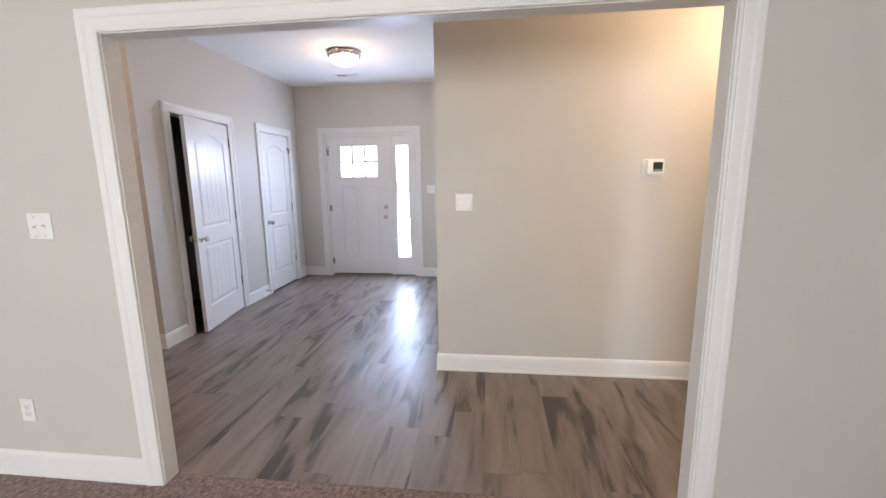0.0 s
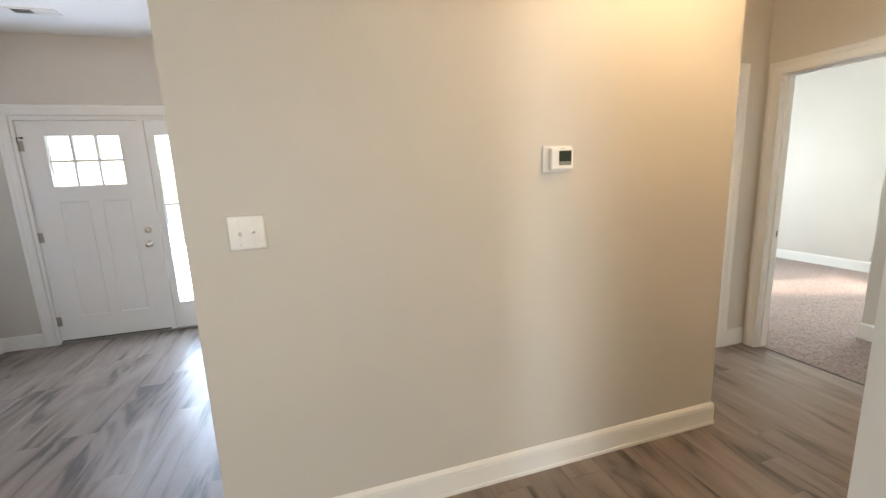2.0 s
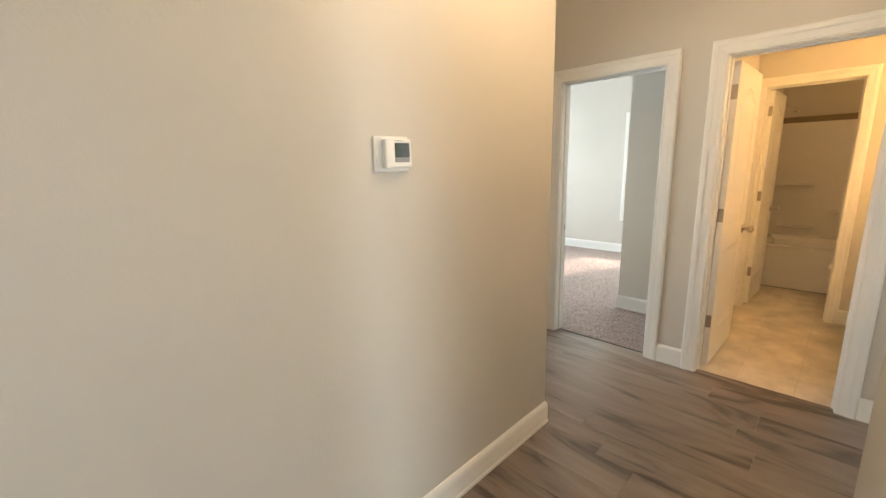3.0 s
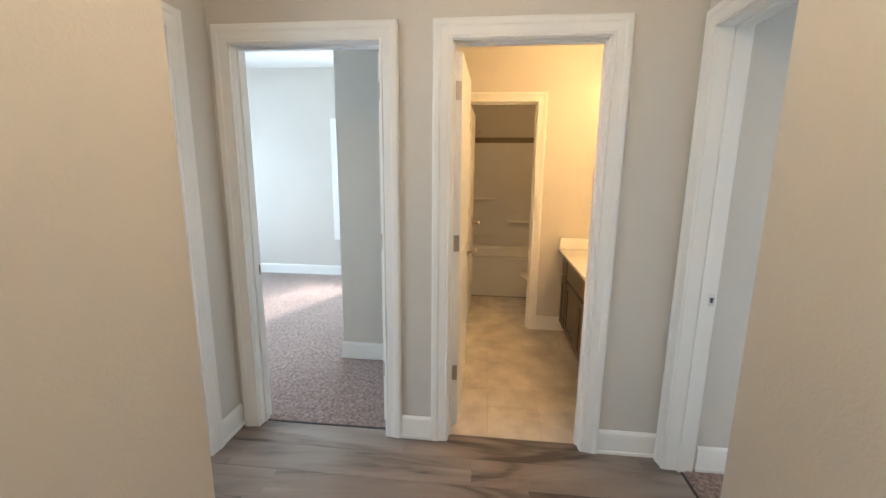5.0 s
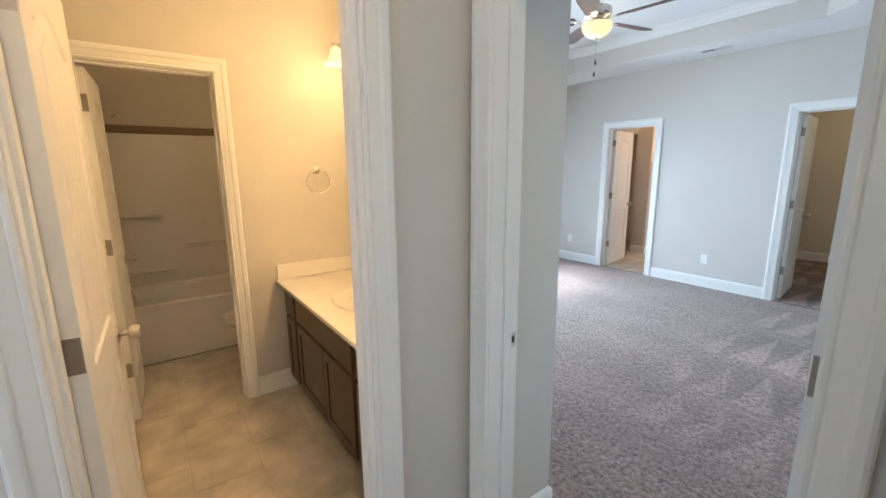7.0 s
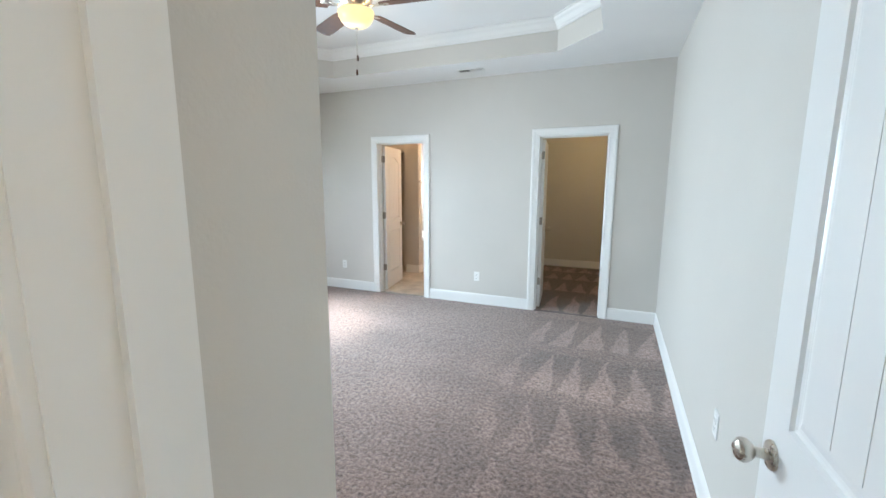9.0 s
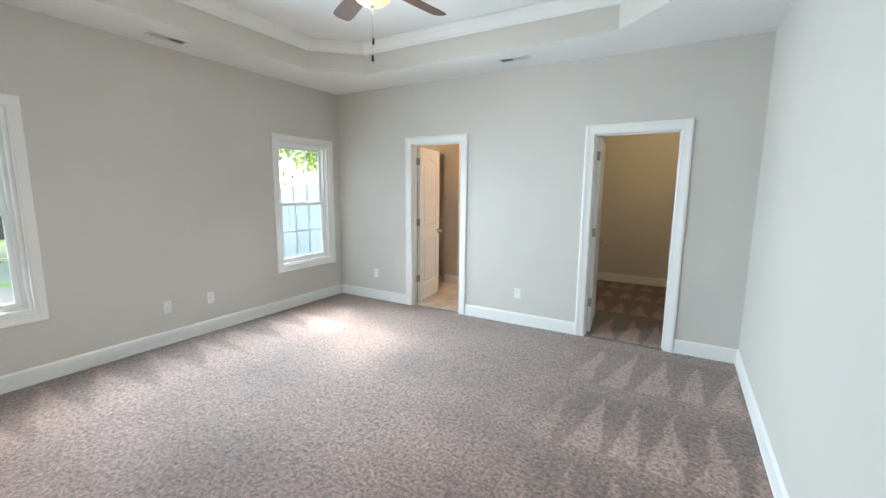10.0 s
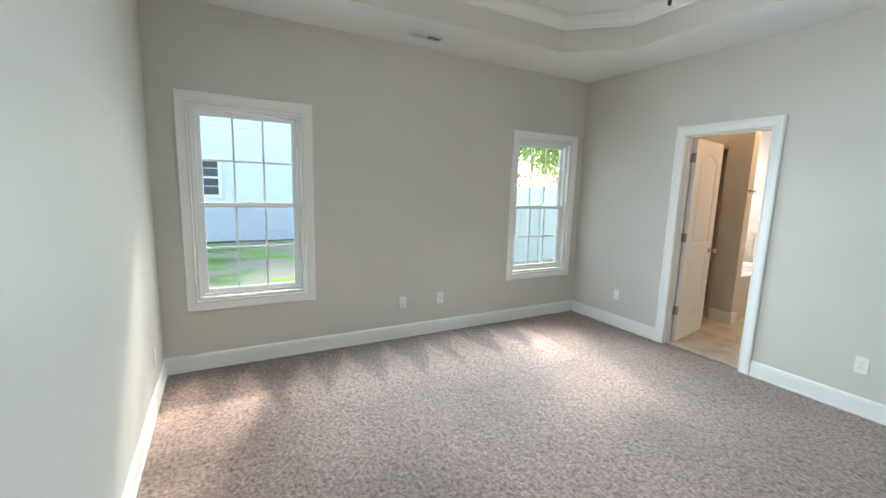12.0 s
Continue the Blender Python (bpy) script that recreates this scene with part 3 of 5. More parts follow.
def ring_faces(bm, a, b):
    for i in range(len(a)):
        j = (i + 1) % len(a)
        bm.faces.new((a[i], a[j], b[j], b[i]))


def door_leaf(name, label, w, m, hand=1, h=2.025, t=0.035, knob_label="satin nickel round door knob", group="interior doors"):
    """Two-panel leaf. Local: hinge edge at x=0, leaf to +x (hand=1) or -x (hand=-1), thickness from y=-t to 0, hinges' barrels at y=0."""
    top = thing(name, label, "door", group, m)

    def handed(bm):
        if hand < 0:
            bmesh.ops.scale(bm, verts=bm.verts, vec=(-1, 1, 1))
        return bm

    z0 = 0.012
    panels = [(0.115, w - 0.115, 0.24, 0.84, 0.0), (0.115, w - 0.115, 1.0, h - 0.20, 0.07)]
    bm = bmesh.new()
    outers = []
    for y in (0.0, -t):
        edges = []
        outer = [bm.verts.new(p) for p in ((0, y, z0), (w, y, z0), (w, y, h), (0, y, h))]
        outers.append(outer)
        loops = [outer] + [[bm.verts.new(p) for p in panel_loop(*pn, 0, y)] for pn in panels]
        for lp in loops:
            for i in range(len(lp)):
                edges.append(bm.edges.new((lp[i], lp[(i + 1) % len(lp)])))
        bmesh.ops.triangle_fill(bm, use_beauty=True, edges=edges)
    ring_faces(bm, outers[0], outers[1])
    part("slab", handed(bm), DOOR, top)
    for y, s in ((0.0, -1), (-t, 1)):
        for pn in panels:
            bm = bmesh.new()
            prev = None
            for d, dep in ((0, 0), (0.006, 0.007), (0.014, 0.009), (0.022, 0.009), (0.040, 0.003), (0.046, 0.0025)):
                lp = [bm.verts.new(p) for p in panel_loop(*pn, d, y + s * dep)]
                if prev:
                    ring_faces(bm, prev, lp)
                prev = lp
            bm.faces.new(prev)
            pa, pb, pz0, pz1, rise = pn
            d, y1 = 0.052, y + s * 0.0023
            cx, hw = (pa + pb) / 2, (pb - pa) / 2
            count = 5
            for q in range(count):
                ua = pa + d + (pb - pa - 2 * d) * q / count + 0.0013
                ub = pa + d + (pb - pa - 2 * d) * (q + 1) / count - 0.0013
                us = [ua + (ub - ua) * e / 4 for e in range(5)]
                lo = [(u, pz0 + d) for u in us]
                hi = []
                for u in us:
                    k = max(0.0, 1 - abs((u - cx) / (hw - d)) / 0.92)
                    hi.append((u, pz1 - d + (rise * math.sin(min(1, k * 1.05) * math.pi / 2) ** 1.1 if rise else 0)))
                outline = lo + hi[::-1]
                back = [bm.verts.new((u, y1, z)) for u, z in outline]
                front = [bm.verts.new((u, y1 - s * 0.0009, z)) for u, z in outline]
                ring_faces(bm, back, front)
                bm.faces.new(front)
            part("panel", handed(bm), DOOR, top)
    for hz in (0.335, 1.075, 1.845):
        part("hinge", handed(hinge_mesh(t)), HINGE, top, "satin nickel butt hinge", m=Matrix.Translation((0, 0, hz)))
    for y, d in ((0.0, 1), (-t, -1)):
        part("knob", knob_mesh(), NICKEL, top, knob_label, smooth=True, m=Matrix.Translation((hand * (w - 0.06), y, 0.91)) @ pose(0, 0, 0, -90 * d, 0, 0))
    part("latch", handed(boxed(w - 0.0005, w + 0.0015, -t + 0.006, -0.006, 0.87, 0.95)), NICKEL, top)
    return top


def hinge_mesh(t):
    bm = bmesh.new()
    lathe(bm, [(0, -0.048), (0.004, -0.046), (0.0065, -0.044), (0.0065, 0.044), (0.004, 0.046), (0, 0.048)], 10, Matrix.Translation((-0.002, 0.006, 0)))
    box(bm, -0.0018, 0.0002, -t + 0.003, 0.004, -0.044, 0.044)
    box(bm, -0.036, -0.003, 0.0025, 0.0045, -0.044, 0.044)
    return bm


def knob_mesh():
    return turned([(0, 0), (0.032, 0), (0.033, 0.004), (0.030, 0.008), (0.014, 0.011), (0.011, 0.020), (0.012, 0.034), (0.020, 0.040), (0.0265, 0.050), (0.0275, 0.058), (0.024, 0.067), (0.014, 0.073), (0, 0.075)], 20)


WHITE_DOOR = "white two-panel arch-top door"
door_leaf("closet_door", WHITE_DOOR + " standing ajar on a dark foyer closet", 0.795, pose(-2.77, D11 - 0.003, 0, 0, 0, -81))
door_leaf("closet_door", WHITE_DOOR + ", closed, on the coat closet beside the front door", 0.695, pose(-2.774, D21 - 0.003, 0, 0, 0, -90))
door_leaf("bathroom_door", WHITE_DOOR + " standing wide open into the bathroom", 0.69, pose(3.447, BA1 - 0.004, 0, 0, 0, -1))
door_leaf("water_closet_door", WHITE_DOOR + " open into the tub room", 0.60, pose(TX + 0.117, TD1 - 0.004, 0, 0, 0, -2))
door_leaf("bedroom_door", WHITE_DOOR + " standing open into the carpeted bedroom", 0.725, pose(3.437, BD0 + 0.004, 0, 0, 0, -187), hand=-1)
door_leaf("bedroom_door", WHITE_DOOR + " open into a daylit room off the hall", 0.75, pose(NX1 - 0.004, 3.899, 0, 0, 0, -90), hand=-1)
door_leaf("master_bedroom_door", WHITE_DOOR + " swung fully open against the bedroom side wall", 0.80, pose(MX0 + 0.003, 1.333, 0, 0, 0, 92), hand=-1)
door_leaf("walk_in_closet_door", WHITE_DOOR + " open into the walk-in closet", 0.72, pose(CX1 - 0.004, -3.325, 0, 0, 0, -84))
door_leaf("master_bath_door", WHITE_DOOR + " open into the master bathroom", 0.675, pose(QX1 - 0.004, -3.325, 0, 0, 0, -80))


def pin_stop(m):
    """A hinge-pin door stop: a short arm with two rubber bumpers."""
    top = thing("hinge_pin_stop", "dark bronze hinge-pin door stop at the top hinge", "door stop", "hinge stops", m)
    bm = bmesh.new()
    tube(bm, [(-0.035, 0.012, 0.0), (0.0, 0.010, 0.0), (0.035, 0.014, 0.0)], 0.004, 8)
    tube(bm, [(0.0, 0.010, -0.052), (0.0, 0.0105, 0.004)], 0.0045, 8)
    part("arm", bm, BRONZE, top, smooth=True)
    for u in (-0.038, 0.038):
        part("bumper", turned([(0, -0.008), (0.008, -0.006), (0.008, 0.006), (0, 0.008)], 12, Matrix.Translation((u, 0.010, 0)) @ Matrix.Rotation(radians(90), 4, "X")), DARK, top, "dark rubber bumper")


BRONZE = mat("dark_bronze", (0.14, 0.10, 0.08), 0.35, metal=0.9)
pin_stop(pose(-2.77, D21, 1.865, 0, 0, -90))
pin_stop(pose(-2.333, 6.037, 1.90, 0, 0, 180))


def hit_plate(f, u, z, y=0.0):
    return f @ Matrix.Translation((u, z, y))


def wall_plate(name, label, category, f, u, z, gangs=1, kind_of="outlet"):
    top = thing(name, label, category, "wall plates", hit_plate(f, u, z))
    w = 0.072 + 0.046 * (gangs - 1)
    bm = bmesh.new()
    box(bm, -w / 2, w / 2, -0.058, 0.058, 0, 0.006, bevel=0.0025)
    part("plate", bm, PLASTIC, top)
    for g in range(gangs):
        x = (g - (gangs - 1) / 2) * 0.046
        if kind_of == "outlet":
            for dz in (-0.020, 0.020):
                bm = bmesh.new()
                box(bm, x - 0.0165, x + 0.0165, dz - 0.014, dz + 0.014, 0.006, 0.0085, bevel=0.001)
                part("socket", bm, PLASTIC, top)
                bm = bmesh.new()
                box(bm, x - 0.0085, x - 0.0065, dz - 0.002, dz + 0.007, 0.008, 0.0090)
                box(bm, x + 0.0065, x + 0.0085, dz - 0.002, dz + 0.006, 0.008, 0.0090)
                box(bm, x - 0.002, x + 0.002, dz - 0.010, dz - 0.006, 0.008, 0.0090)
                part("slots", bm, DARK, top, "dark socket slots")
        elif kind_of == "coax":
            part("jack", turned([(0, 0.006), (0.006, 0.006), (0.006, 0.012), (0.003, 0.014), (0, 0.014)], 12), NICKEL, top, "metal coaxial jack", smooth=True)
        else:
            bm = bmesh.new()
            box(bm, x - 0.005, x + 0.005, -0.012, 0.012, 0.006, 0.008)
            part("toggle_slot", bm, PLASTIC, top)
            bm = bmesh.new()
            vs = box(bm, x - 0.0035, x + 0.0035, -0.004, 0.004, 0.006, 0.022, bevel=0.001)
            bmesh.ops.rotate(bm, verts=bm.verts, cent=(x, 0, 0.006), matrix=Matrix.Rotation(radians(-25 if g else 25), 3, "X"))
            part("toggle", bm, PLASTIC, top)
        for dz in (-0.042, 0.042) if kind_of != "outlet" else (0,):
            part("screw", turned([(0.0028, 0.006), (0.0028, 0.0068), (0, 0.0072)], 10, Matrix.Translation((x, dz, 0))), NICKEL, top)
    return top


wall_plate("light_switch", "white double toggle switch plate on the living room wall", "light switch", living, -1.933, 1.258, 2, "switch")
wall_plate("electrical_outlet", "white duplex outlet on the living room wall", "outlet", living, -2.188, 0.356)
wrapped = wall_plate("light_switch", "white double toggle switch plate wrapped in film by the foyer corner", "light switch", thermo_f, -0.136, 1.272, 2, "switch")


def film_wrap(parent, w, h):
    """Crumpled clear film stretched over a switch plate."""
    m = bpy.data.materials.new("clear_film")
    m.use_nodes = True
    b = m.node_tree.nodes["Principled BSDF"]
    b.inputs["Base Color"].default_value = (0.92, 0.94, 0.94, 1)
    b.inputs["Roughness"].default_value = 0.08
    b.inputs["Alpha"].default_value = 0.22
    b.inputs["Specular IOR Level"].default_value = 0.9
    bm = bmesh.new()
    n = 12
    grid = []
    for i in range(n + 1):
        row = []
        for k in range(n + 1):
            u, v = (i / n - 0.5) * w, (k / n - 0.5) * h
            rim = max(abs(i / n - 0.5), abs(k / n - 0.5)) * 2
            d = (0.003 if rim > 0.95 else 0.009) + 0.010 * max(0, noise.noise(Vector((u * 28, v * 28, 4.0)))) * (1 - rim * 0.5)
            row.append(bm.verts.new((u, v, d)))
        grid.append(row)
    for i in range(n):
        for k in range(n):
            bm.faces.new((grid[i][k], grid[i + 1][k], grid[i + 1][k + 1], grid[i][k + 1]))
    part("film", bm, m, parent, "crumpled clear protective film")


film_wrap(wrapped, 0.128, 0.124)
wall_plate("light_switch", "white toggle switch plate beside the front door", "light switch", front, -0.80, 1.29, 2, "switch")
wall_plate("electrical_outlet", "white duplex outlet between the bedroom windows", "outlet", master_e, 0.87, 0.362)
wall_plate("cable_outlet", "white coaxial cable plate between the bedroom windows", "outlet", master_e, 1.287, 0.362, 1, "coax")
wall_plate("electrical_outlet", "white duplex outlet between the closet and the bathroom door", "outlet", master_s, -4.39, 0.355)
wall_plate("electrical_outlet", "white duplex outlet beside the bathroom door", "outlet", master_s, -6.41, 0.36)
wall_plate("electrical_outlet", "white duplex outlet low on the bedroom side wall", "outlet", master_w, -0.36, 0.46)
wall_plate("electrical_outlet", "white duplex outlet near the bedroom window corner", "outlet", master_n, 6.60, 0.33)


def thermostat():
    top = thing("thermostat", "white wall thermostat with dark green display on a square plate", "thermostat", "", hit_plate(thermo_f, 1.115, 1.493))
    bm = bmesh.new()
    box(bm, -0.070, 0.070, -0.056, 0.056, 0, 0.008, bevel=0.004)
    part("wall_plate", bm, PLASTIC, top)
    bm = bmesh.new()
    box(bm, -0.044, 0.063, -0.045, 0.046, 0.008, 0.034, bevel=0.007)
    part("housing", bm, PLASTIC, top)
    bm = bmesh.new()
    box(bm, -0.008, 0.052, -0.012, 0.034, 0.0338, 0.0352, bevel=0.0005)
    part("display", bm, SCREEN, top, "dark green lcd display")
    bm = bmesh.new()
    box(bm, -0.008, 0.052, -0.027, -0.0125, 0.0338, 0.0350, bevel=0.0005)
    part("button_strip", bm, GREYPLASTIC, top, "grey button strip")
    bm = bmesh.new()
    box(bm, -0.005, 0.022, 0.041, 0.0425, 0.0338, 0.0346)
    part("lettering", bm, GREYPLASTIC, top, "small grey maker's line")


SCREEN = mat("lcd_green", (0.018, 0.032, 0.020), 0.15)
GREYPLASTIC = mat("grey_plastic", (0.22, 0.22, 0.20), 0.4)
thermostat()


def strike(name, f, u, z):
    """A latch strike let into a jamb; f is the frame of the jamb's face."""
    bm = bmesh.new()
    vs = box(bm, u - 0.014, u + 0.014, z - 0.028, z + 0.028, 0, 0.0012)
    ob = thing(name, "satin nickel strike plate let into the white door jamb", "strike plate", "strike plates", f @ Matrix.Translation((0, 0, 0)))
    part("plate", bm, NICKEL, ob)
    bm = bmesh.new()
    box(bm, u - 0.006, u + 0.006, z - 0.012, z + 0.012, 0.0012, 0.0018)
    part("latch_hole", bm, DARK, ob, "dark latch hole")


strike("strike_plate", face_frame((MX1, 0), (0, -1), (-1, 0)), -1.367, 0.885)
strike("strike_plate", face_frame((0, BD1), (1, 0), (0, -1)), 3.415, 0.90)


def door_stop(f, u):
    top = thing("door_stop", "springy satin nickel door stop on the foyer baseboard", "door stop", "", f @ Matrix.Translation((u, 0.07, 0.013)))
    part("base", turned([(0, 0), (0.012, 0), (0.010, 0.006), (0, 0.006)], 14), NICKEL, top, smooth=True)
    bm = bmesh.new()
    tube(bm, [(0.0055 * math.cos(a * 0.9), 0.0055 * math.sin(a * 0.9), 0.006 + 0.0016 * a / 2) for a in range(70)], 0.0012, 5)
    part("spring", bm, NICKEL, top, smooth=True)
    part("tip", turned([(0, 0.060), (0.008, 0.060), (0.008, 0.070), (0, 0.073)], 12), PLASTIC, top, "white rubber tip", smooth=True)


door_stop(foyer_w, 4.86)


# ---------------------------------------------------------------- windows
def window(name, f, u0, u1, z0, z1, grid=(3, 2), cased=True, screen=True):
    top = tagged(new(name), kind="structure")
    top.matrix_world = f
    lin = 0.016
    bm = bmesh.new()
    for a, b, c, d in ((u0, u0 + lin, z0, z1), (u1 - lin, u1, z0, z1), (u0 + lin, u1 - lin, z0, z0 + lin), (u0 + lin, u1 - lin, z1 - lin, z1)):
        box(bm, a, b, c, d, -0.145, 0.0)
    part("window_frame", bm, TRIM, top)
    a0, a1, c0, c1 = u0 + lin, u1 - lin, z0 + lin, z1 - lin
    bm = bmesh.new()
    fw = 0.022
    for a, b, c, d in ((a0, a0 + fw, c0, c1), (a1 - fw, a1, c0, c1), (a0 + fw, a1 - fw, c0, c0 + fw), (a0 + fw, a1 - fw, c1 - fw, c1)):
        box(bm, a, b, c, d, -0.135, -0.05, bevel=0.002)
    part("window_track", bm, VINYL, top)
    a0, a1, c0, c1 = a0 + fw, a1 - fw, c0 + fw, c1 - fw
    mid = (c0 + c1) / 2 - 0.005
    for sash, zb, zt, db, df in (("upper_sash", mid - 0.02, c1, -0.125, -0.095), ("lower_sash", c0, mid + 0.02, -0.090, -0.060)):
        sw = 0.034
        bm = bmesh.new()
        for a, b, c, d in ((a0, a0 + sw, zb, zt), (a1 - sw, a1, zb, zt), (a0 + sw, a1 - sw, zb, zb + sw), (a0 + sw, a1 - sw, zt - sw, zt)):
            box(bm, a, b, c, d, db, df, bevel=0.003)
        sh = part(sash, bm, VINYL, top)
        g0, g1, h0, h1 = a0 + sw, a1 - sw, zb + sw, zt - sw
        m = (db + df) / 2
        nx, nz = grid
        for i in range(nx):
            for k in range(nz):
                pane = part("pane", boxed(g0 + (g1 - g0) * i / nx, g0 + (g1 - g0) * (i + 1) / nx, h0 + (h1 - h0) * k / nz, h0 + (h1 - h0) * (k + 1) / nz, m - 0.002, m + 0.002), GLASS, sh)
                pane.visible_shadow = False
        for i in range(1, nx):
            u = g0 + (g1 - g0) * i / nx
            part("muntin", boxed(u - 0.008, u + 0.008, h0, h1, m - 0.006, m + 0.006, bevel=0.002), VINYL, sh)
        for k in range(1, nz):
            z = h0 + (h1 - h0) * k / nz
            part("muntin", boxed(g0, g1, z - 0.008, z + 0.008, m - 0.0065, m + 0.0065, bevel=0.002), VINYL, sh)
    part("sash_lock", boxed((u0 + u1) / 2 - 0.03, (u0 + u1) / 2 + 0.03, mid + 0.02, mid + 0.032, -0.085, -0.062, bevel=0.003), VINYL, top)
    if screen:
        sc = part("insect_screen", boxed(a0, a1, c0, mid, -0.1385, -0.138), MESH, top, "fine grey insect screen")
        sc.visible_shadow = False
    if cased:
        casing("window_trim", f, u0, u1, z1, z0=z0, profile=FLATCASING)
    return top


def mesh_material():
    m = bpy.data.materials.new("insect_mesh")
    m.use_nodes = True
    nt = m.node_tree
    b = nt.nodes["Principled BSDF"]
    b.inputs["Base Color"].default_value = (0.06, 0.07, 0.08, 1)
    b.inputs["Alpha"].default_value = 0.15
    return m


MESH = mesh_material()
window("window_1", master_e, -W1[1], -W1[0], W1[2], W1[3])
window("window_2", master_e, -W2[1], -W2[0], W2[2], W2[3])
window("window_3", face_frame((6.725, 0), (0, -1), (-1, 0)), -4.40, -3.62, 0.586, 2.039)
window("window_4", face_frame((0, -4.0), (-1, 0), (0, 1)), -0.2, 3.4, 0.6, 2.1, grid=(4, 2))
window("window_5", face_frame((0, 7.2), (1, 0), (0, -1)), 4.3, 6.1, 0.6, 2.05)
window("window_6", face_frame((0, 6.02), (1, 0), (0, -1)), 0.9, 2.1, 0.75, 2.0)
window("window_7", master_e, -W7[1], -W7[0], 1.15, 2.05, grid=(1, 1))


# ---------------------------------------------------------------- front door
def front_door():
    x0, x1 = -2.331, -1.417
    yb, yf = 6.085, 6.04
    top = thing("front_door", "white craftsman front door with six small panes over two tall panels, closed", "door", "")
    gx0, gx1, gz0, gz1 = -2.138, -1.583, 1.475, 1.915
    bm = bmesh.new()
    for a, b, c, d in ((x0, gx0, 0.03, 2.045), (gx1, x1, 0.03, 2.045), (gx0, gx1, gz1, 2.045), (gx0, gx1, 1.335, gz0), (gx0, gx1, 0.03, 0.25), (-1.908, -1.813, 0.25, 1.335)):
        box(bm, a, b, yf, yb, c, d)
    box(bm, gx0, gx1, yf + 0.012, yb - 0.012, 0.25, 1.335)
    bmesh.ops.remove_doubles(bm, verts=bm.verts, dist=0.0003)
    part("slab", bm, DOOR, top)
    for a, b in ((gx0, -1.908), (-1.813, gx1)):
        bm = bmesh.new()
        rings = []
        for e, y in ((0.0, yf - 0.001), (0.008, yf + 0.004), (0.012, yf + 0.011)):
            rings.append([bm.verts.new(p) for p in ((a + e, y, 0.25 + e), (b - e, y, 0.25 + e), (b - e, y, 1.335 - e), (a + e, y, 1.335 - e))])
        ring_faces(bm, rings[0], rings[1])
        ring_faces(bm, rings[1], rings[2])
        bm.faces.new(rings[2])
        part("panel", bm, DOOR, top)
    bm = bmesh.new()
    e = 0.022
    for a, b, c, d in ((gx0 - e, gx0, gz0 - e, gz1 + e), (gx1, gx1 + e, gz0 - e, gz1 + e), (gx0, gx1, gz0 - e, gz0), (gx0, gx1, gz1, gz1 + e)):
        box(bm, a, b, yf - 0.009, yf, c, d, bevel=0.003)
    part("glazing_frame", bm, DOOR, top)
    for i in range(3):
        for k in range(2):
            a, b = gx0 + (gx1 - gx0) * i / 3, gx0 + (gx1 - gx0) * (i + 1) / 3
            c, d = gz0 + (gz1 - gz0) * k / 2, gz0 + (gz1 - gz0) * (k + 1) / 2
            p = part("pane", boxed(a, b, yf + 0.018, yf + 0.024, c, d), GLASS, top)
            p.visible_shadow = False
    for i in (1, 2):
        u = gx0 + (gx1 - gx0) * i / 3
        part("muntin", boxed(u - 0.011, u + 0.011, yf - 0.003, yf + 0.030, gz0, gz1, bevel=0.003), DOOR, top)
    z = (gz0 + gz1) / 2
    part("muntin", boxed(gx0, gx1, yf - 0.0025, yf + 0.029, z - 0.011, z + 0.011, bevel=0.003), DOOR, top)
    for hz in (0.22, 1.02, 1.83):
        part("hinge", hinge_mesh(0.02), HINGE, top, "satin nickel butt hinge", m=Matrix.Translation((x0 - 0.002, yf - 0.003, hz)) @ pose(0, 0, 0, 0, 0, 180))
    part("deadbolt", turned([(0, 0), (0.032, 0), (0.033, 0.006), (0.024, 0.012), (0.010, 0.014), (0.009, 0.030), (0, 0.031)], 20), NICKEL, top, "round satin nickel deadbolt turn", smooth=True, m=Matrix.Translation((-1.478, yf, 1.03)) @ pose(0, 0, 0, 90, 0, 0))
    part("knob", knob_mesh(), NICKEL, top, "round satin nickel door knob", smooth=True, m=Matrix.Translation((-1.478, yf, 0.895)) @ pose(0, 0, 0, 90, 0, 0))
    part("sweep", boxed(x0, x1, yf + 0.002, yb - 0.002, 0.018, 0.03), DARK, top, "black rubber door sweep")
    # frame and sidelight
    bm = bmesh.new()
    for a, b, c, d in ((FX0, x0 - 0.003, 0, FH), (x1 + 0.003, x1 + 0.045, 0, 2.05), (FX1 - 0.022, FX1, 0, FH), (x0 - 0.003, FX1 - 0.022, 2.05, FH)):
        box(bm, a, b, 6.021, 6.165, c, d)
    structure("door_frame", bm, TRIM)
    structure("threshold", boxed(x0, FX1 - 0.022, 6.015, 6.16, 0, 0.018, bevel=0.004), GREYPLASTIC)
    side = thing("sidelight", "white sidelight panel with one tall narrow glazed strip in five panes", "window", "")
    a0, a1 = x1 + 0.047, FX1 - 0.024
    s0, s1, t0, t1 = -1.308, -1.126, 0.285, 1.915
    bm = bmesh.new()
    for a, b, c, d in ((a0, s0, 0.02, 2.045), (s1, a1, 0.02, 2.045), (s0, s1, 0.02, t0), (s0, s1, t1, 2.045)):
        box(bm, a, b, yf, yb, c, d)
    part("panel", bm, DOOR, side)
    bm = bmesh.new()
    for a, b, c, d in ((s0 - 0.02, s0, t0 - 0.02, t1 + 0.02), (s1, s1 + 0.02, t0 - 0.02, t1 + 0.02), (s0, s1, t0 - 0.02, t0), (s0, s1, t1, t1 + 0.02)):
        box(bm, a, b, yf - 0.008, yf, c, d, bevel=0.003)
    part("glazing_frame", bm, DOOR, side)
